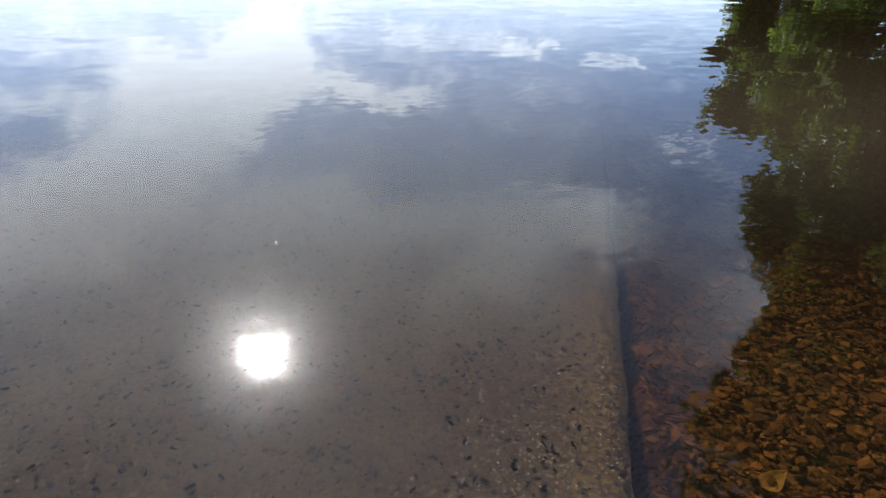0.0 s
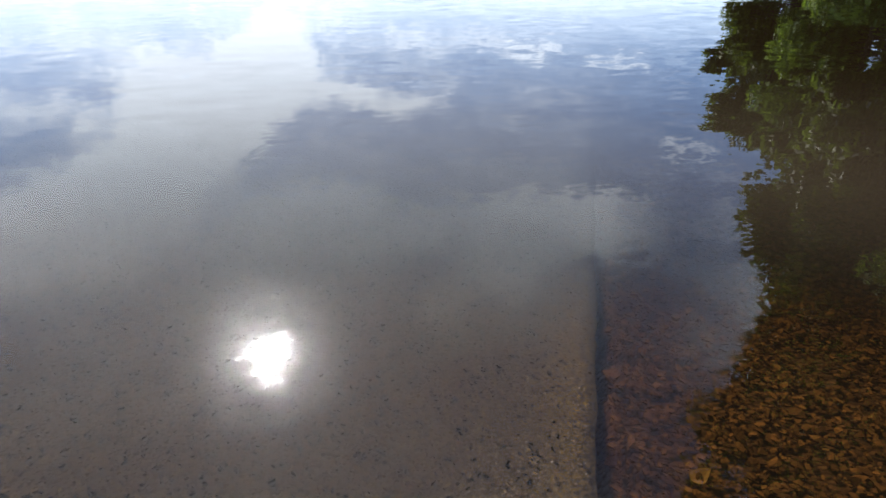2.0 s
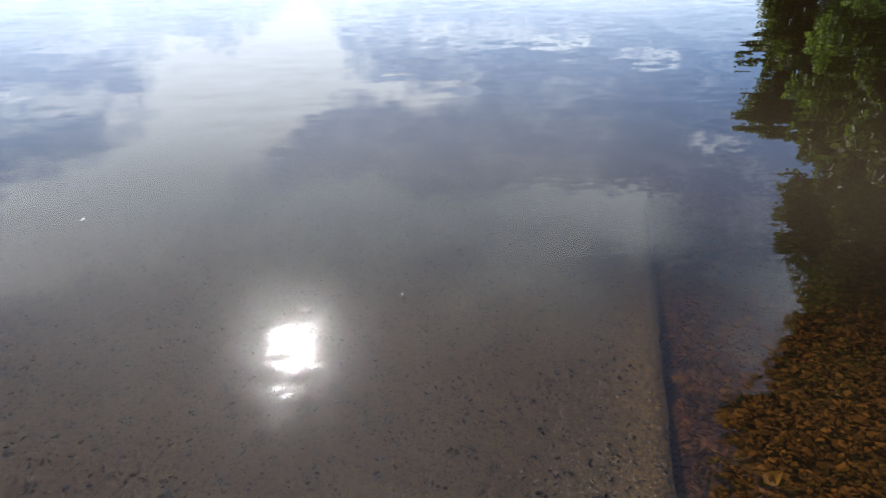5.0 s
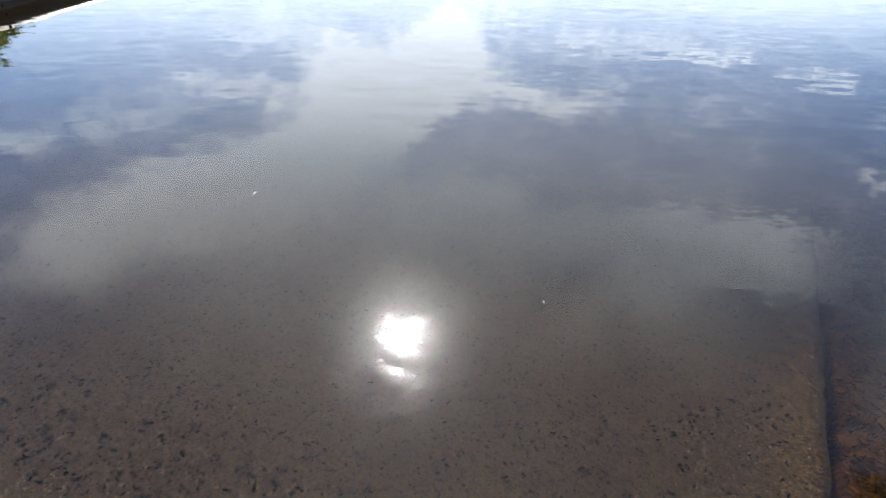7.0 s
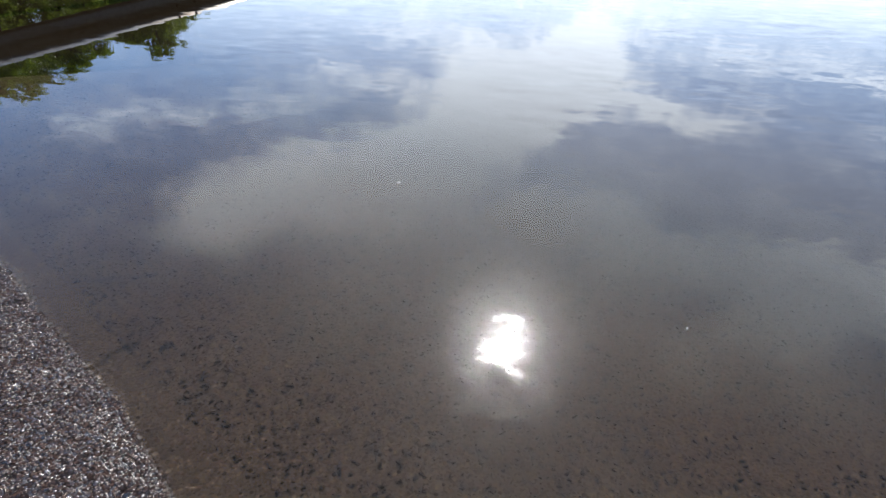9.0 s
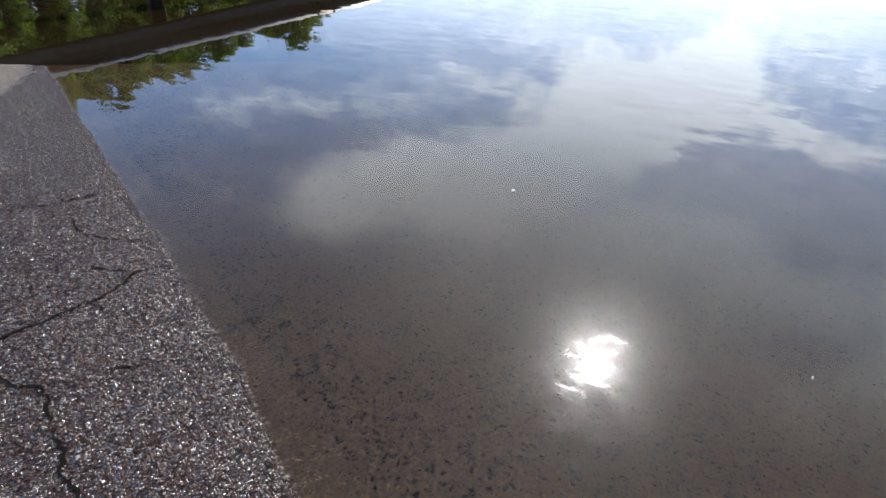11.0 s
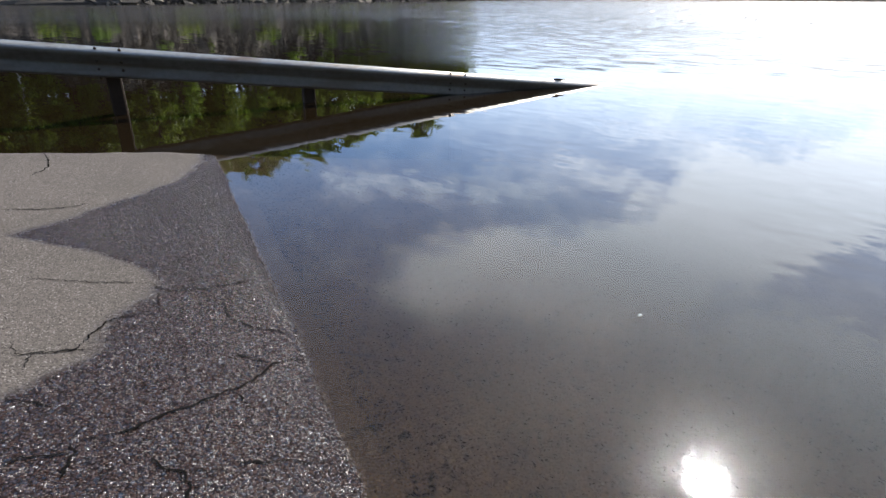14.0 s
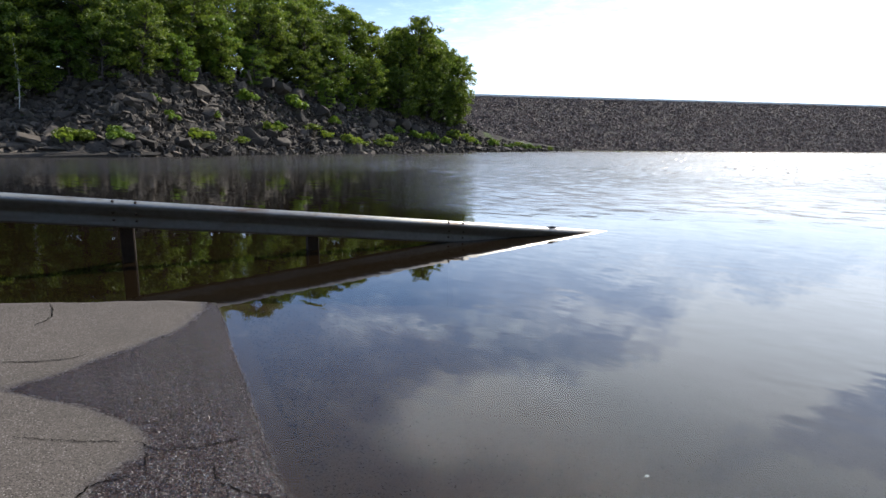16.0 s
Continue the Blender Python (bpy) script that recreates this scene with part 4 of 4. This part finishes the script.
    tube(bm, [Vector((0, 0, -0.2)), Vector((0.5, 0.9, 1.0)), Vector((0.7, 1.7, 2.6))], [0.28, 0.22, 0.1], 7)
    tube(bm, [Vector((0.45, 0.8, 0.9)), Vector((0.2, 1.5, 1.2))], [0.12, 0.05], 6)
    snag = part("dead_trunk", bm, DRIFT, None, "bleached broken dead trunk leaning on the rocks", True)
    tagged(snag, "", "dead trunk")
    x, y, z = shore_place(88.9, 14)
    snag.matrix_world = Matrix.Translation((x, y, z + 0.6)) @ Matrix.Rotation(radians(-14), 4, "X")


def build_near_bank_trees():
    """The trees of the bank beside the ramp, seen mirrored in the water and the rail."""
    bank = []
    for i, (az, r, h, s, leaf, bare) in enumerate(((-28.8, 34, 10.5, 2.8, LEAF_DARK, 0.05), (-41.2, 15, 13.5, 2.2, LEAF_DARK, 0.12), (-36.8, 16, 8.4, 1.9, LEAF_DARK, 0.35), (-56, 12.5, 15.5, 3.2, LEAF, 0.10), (-48, 17, 17.0, 3.0, LEAF_DARK, 0.10), (-35.0, 27, 8.0, 2.8, LEAF_BRIGHT, 0.03), (-44, 23, 15.0, 4.0, LEAF_DARK, 0.1), (-62, 12, 14.0, 3.6, LEAF, 0.1))):
        ob = make_tree("bank_tree", h, s, leaf, 200 + i, 80, 250, 0.13 if r < 20 else 0.17, bare, None, 1, "tall leafy tree on the bank beside the boat ramp", puffs=1.4)
        w = heading(az, 0) * r
        ob.matrix_world = pose(w.x, w.y, max(ground_height(w.x, w.y), 0.0))
        tagged(ob, "", "", "trees on the near bank")
        bank.append(ob)
    # the same wood goes on behind the ramp
    rng = random.Random(9)
    for i, az in enumerate((-72, -82, -93, -104, -116, -128, -140, -77, -99, -122)):
        w = heading(az, 0) * (rng.uniform(15, 18) if i < 7 else 24)
        ob = copy_thing(bank[(2, 3, 6)[i % 3]], pose(w.x, w.y, max(ground_height(w.x, w.y), 0.0), 0, 0, rng.uniform(0, 360)))
        tagged(ob, "", "", "trees on the near bank")


build_far_woods()
build_near_bank_trees()


# ---- the guard rail ----
RAIL_U = -7.60


def rail_top(v):
    return 0.592 - 0.1046 * v


PROFILE = [(0.0, 0.0), (0.010, 0.004), (0.022, 0.0), (0.066, -0.038), (0.077, -0.052), (0.080, -0.066), (0.077, -0.082), (0.066, -0.100), (0.026, -0.166), (0.013, -0.184), (0.013, -0.196), (0.018, -0.210), (0.050, -0.268), (0.056, -0.284), (0.052, -0.298), (0.030, -0.310), (0.012, -0.312)]


def build_rail():
    top = new("guard_rail")
    top.matrix_world = RAMP
    tagged(top, "weathered galvanised W-beam guard rail running down into the water", "guard rail")
    sections = ((-9.15, -5.0), (-5.2, -0.92), (-1.14, 3.12), (2.90, 5.72))
    for i, (a, b) in enumerate(sections):
        verts, faces = [], []
        vs = np.linspace(a, b, 26)
        n = len(PROFILE)
        proud = 0.004 * (i % 2)
        for layer in (0.0, -0.004):
            for v in vs:
                dip = 0.006 * fbm(v * 0.7, i + 3.0)
                for k, (du, dz) in enumerate(PROFILE):
                    verts.append((RAIL_U + du + layer + proud + dip, v, rail_top(v) + dz * 0.98 + (0.002 if layer == 0 else 0.0)))
        m = len(vs)
        for j in range(m - 1):
            for k in range(n - 1):
                q = j * n + k
                faces.append((q, q + 1, q + n + 1, q + n))
                w = q + m * n
                faces.append((w, w + n, w + n + 1, w + 1))
            for k in (0, n - 1):
                q = j * n + k
                faces.append((q, q + n, q + n + m * n, q + m * n))
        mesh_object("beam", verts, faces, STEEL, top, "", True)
    for v in (-7.12, -5.09, -3.06, -1.03, 1.04, 3.06, 5.1):
        bm = bmesh.new()
        g = ground_height(*(RAMP @ Vector((RAIL_U, v, 0))).xy) - 0.4
        hi = rail_top(v) - 0.03
        bmesh.ops.create_cube(bm, size=1.0, matrix=Matrix.LocRotScale((RAIL_U - 0.09, v, (g + hi) / 2), None, (0.15, 0.14, hi - g)))
        bmesh.ops.bevel(bm, geom=bm.edges[:], offset=0.012, segments=1, affect="EDGES")
        part("post", bm, POST, top, "dark weathered post")
    for c in (-5.1, -1.03, 3.01):
        for dv in (-0.11, 0.11):
            for du, dz in ((0.040, -0.018), (0.046, -0.132), (0.022, -0.226), (0.040, -0.302)):
                bm = bmesh.new()
                up = 40 if dz in (-0.018, -0.226) else 140
                rot = Matrix.Rotation(radians(up), 4, "Y")
                at = Matrix.Translation((RAIL_U + du + 0.012, c + dv, rail_top(c + dv) + dz + (0.008 if up == 40 else -0.008)))
                bmesh.ops.create_cone(bm, cap_ends=True, segments=8, radius1=0.016, radius2=0.011, depth=0.014, matrix=at @ rot)
                part("bolt", bm, BOLT, top, "rusty bolt head")
    return top


build_rail()


def build_small_things():
    rng = random.Random(12)
    # twig lying on the rail
    bm = bmesh.new()
    tube(bm, [Vector((0, -0.14, 0)), Vector((0.012, -0.05, 0.010)), Vector((-0.004, 0.05, 0.004)), Vector((0.006, 0.17, -0.004))], [0.006, 0.013, 0.012, 0.004], 6)
    tube(bm, [Vector((0.0, 0.0, 0.005)), Vector((0.03, 0.06, 0.02))], [0.006, 0.003], 5)
    twig = part("twig", bm, TWIG, None, "short dark twig lying on the guard rail", True)
    tagged(twig, "", "twig")
    twig.matrix_world = RAMP @ pose(RAIL_U + 0.014, 4.68, rail_top(4.68) + 0.004, -6, 0, 0)
    # petal-like scraps floating on the water
    for u, v, s in ((-1.926, 1.135, 0.0065), (-0.62, 1.03, 0.0025)):
        bm = bmesh.new()
        bmesh.ops.create_uvsphere(bm, u_segments=10, v_segments=6, radius=1.0, matrix=Matrix.Diagonal((s * 1.5, s, 0.004, 1)))
        for w in bm.verts:
            w.co.x += 0.3 * s * noise.noise(w.co * 70)
            w.co.z += 0.002 * math.cos(w.co.x / s * 1.3)
        ob = part("floating_petal", bm, SCUM, None, "small pale petal floating on the water", True)
        ob.matrix_world = RAMP @ pose(u, v, 0.002, 0, 0, rng.uniform(0, 180))
        tagged(ob, "", "petal", "petals on the water")


build_small_things()


def build_sunken_leaf():
    """One ochre leaf, slightly curled, lying on the gravel."""
    bm = bmesh.new()
    rows = []
    for i in range(9):
        k = i / 8
        w = 0.017 * math.sin(math.pi * k ** 0.8) + 0.0008
        rows.append([bm.verts.new((0.062 * (k - 0.5), side * w, 0.010 * (k - 0.5) ** 2 * 4 + 0.004 * abs(side) + 0.0015 * math.sin(9 * k + side))) for side in (-1.0, -0.5, 0.0, 0.5, 1.0)])
    for a, b in zip(rows, rows[1:]):
        for k in range(4):
            bm.faces.new((a[k], a[k + 1], b[k + 1], b[k]))
    bmesh.ops.solidify(bm, geom=bm.faces[:], thickness=0.0012)
    leaf = part("fallen_leaf", bm, DEAD_LEAF, None, "ochre fallen leaf lying on the drowned gravel", True)
    x, y = LEAF_AT
    leaf.matrix_world = pose(x, y, ground_height(x, y) + 0.034, 6, -4, 28)
    tagged(leaf, "", "leaf")


LEAF_AT = (0.552, 0.612)
build_sunken_leaf()


# ---- loose stones under the water ----
def build_bed_stones():
    rng = random.Random(3)
    places = []
    for _ in range(42000):
        k = rng.random()
        u, v = 0.222 + 2.3 * rng.random() ** 1.1, -0.5 + 5.6 * k ** 1.35
        s = rng.choice((0.011, 0.014, 0.018, 0.022, 0.028)) * rng.uniform(0.8, 1.25) * (1 + 0.2 * max(v - 2, 0))
        if rng.random() < 0.02:
            s *= 1.5
        p = RAMP @ Vector((u, v, 0))
        places.append((p.x, p.y, ground_height(p.x, p.y) + rng.uniform(0.0, 0.03) + 0.008, s))
    shapes = [rock_shape(300 + k, 0.42, 11) for k in range(14)]
    tagged(scatter("gravel", shapes, places, GRAVEL, 4, 0.28), "flat rust-brown gravel stones on the lake bed", "gravel", "", "stuff")
    places = []
    for _ in range(2600):
        u, v = rng.uniform(-7.4, -5.5), rng.uniform(-3.5, 5)
        p = RAMP @ Vector((u, v, 0))
        places.append((p.x, p.y, ground_height(p.x, p.y) + 0.01, rng.uniform(0.04, 0.11)))
    tagged(scatter("gravel", shapes, places, GRAVEL, 14, 0.28), "rust-brown gravel stones beside the slab", "gravel", "", "stuff")
    chips, pale = [], []
    while len(chips) < 42000:
        u, v = rng.uniform(-5.2, 0.12), -0.10 + 6.0 * rng.random() ** 1.25
        if noise.noise((u * 1.7, v * 1.7, 4.0)) + 0.5 * noise.noise((u * 7, v * 7, 2.0)) < rng.uniform(-2.2, -0.1) + 0.14 * (u + 1.2):
            continue
        z = ramp_surface(u, v) + 0.003
        p = RAMP @ Vector((u, v, z))
        chips.append((p.x, p.y, p.z, rng.choice((0.006, 0.008, 0.010, 0.012, 0.015)) * rng.uniform(0.8, 1.2)))
    for _ in range(2600):
        u, v = rng.uniform(-5.2, 0.17), -0.14 + 4.2 * rng.random() ** 1.3
        z = ramp_surface(u, v) + 0.002
        p = RAMP @ Vector((u, v, z))
        pale.append((p.x, p.y, p.z, rng.uniform(0.002, 0.0045)))
    for _ in range(1500):
        u, v = 0.17 - 0.32 * rng.random() ** 2, -0.12 + 3.4 * rng.random() ** 1.2
        p = RAMP @ Vector((u, v, ramp_surface(u, v) + 0.002))
        pale.append((p.x, p.y, p.z, rng.uniform(0.002, 0.0045)))
    flecks = []
    while len(flecks) < 700:
        u, v = 0.165 - 0.17 * rng.random() ** 1.6, 0.15 + 2.0 * rng.random() ** 1.4
        if noise.noise((u * 9, v * 4, 1.0)) < rng.uniform(-0.5, 0.3):
            continue
        p = RAMP @ Vector((u, v, ramp_surface(u, v) + 0.002))
        flecks.append((p.x, p.y, p.z, rng.uniform(0.003, 0.0085)))
    bits = [(v * (1.1, 0.68, 1.0), f) for v, f in (rock_shape(500 + k, 0.55, 8) for k in range(10))]
    tagged(scatter("dark_chips", bits, chips, CHIP, 15, 0.2), "small black stone chips scattered on the drowned asphalt", "stone chips", "", "stuff")
    tagged(scatter("pale_chips", bits, pale, PALE_CHIP, 16, 0.2), "tiny pale stone chips on the asphalt", "stone chips", "", "stuff")
    tagged(scatter("algae_flecks", [(v * (1.3, 0.4, 0.7), f) for v, f in bits], flecks, FLECK, 18, 0.15), "ochre algae flecks along the slab's drowned edge", "algae", "", "stuff")


build_bed_stones()
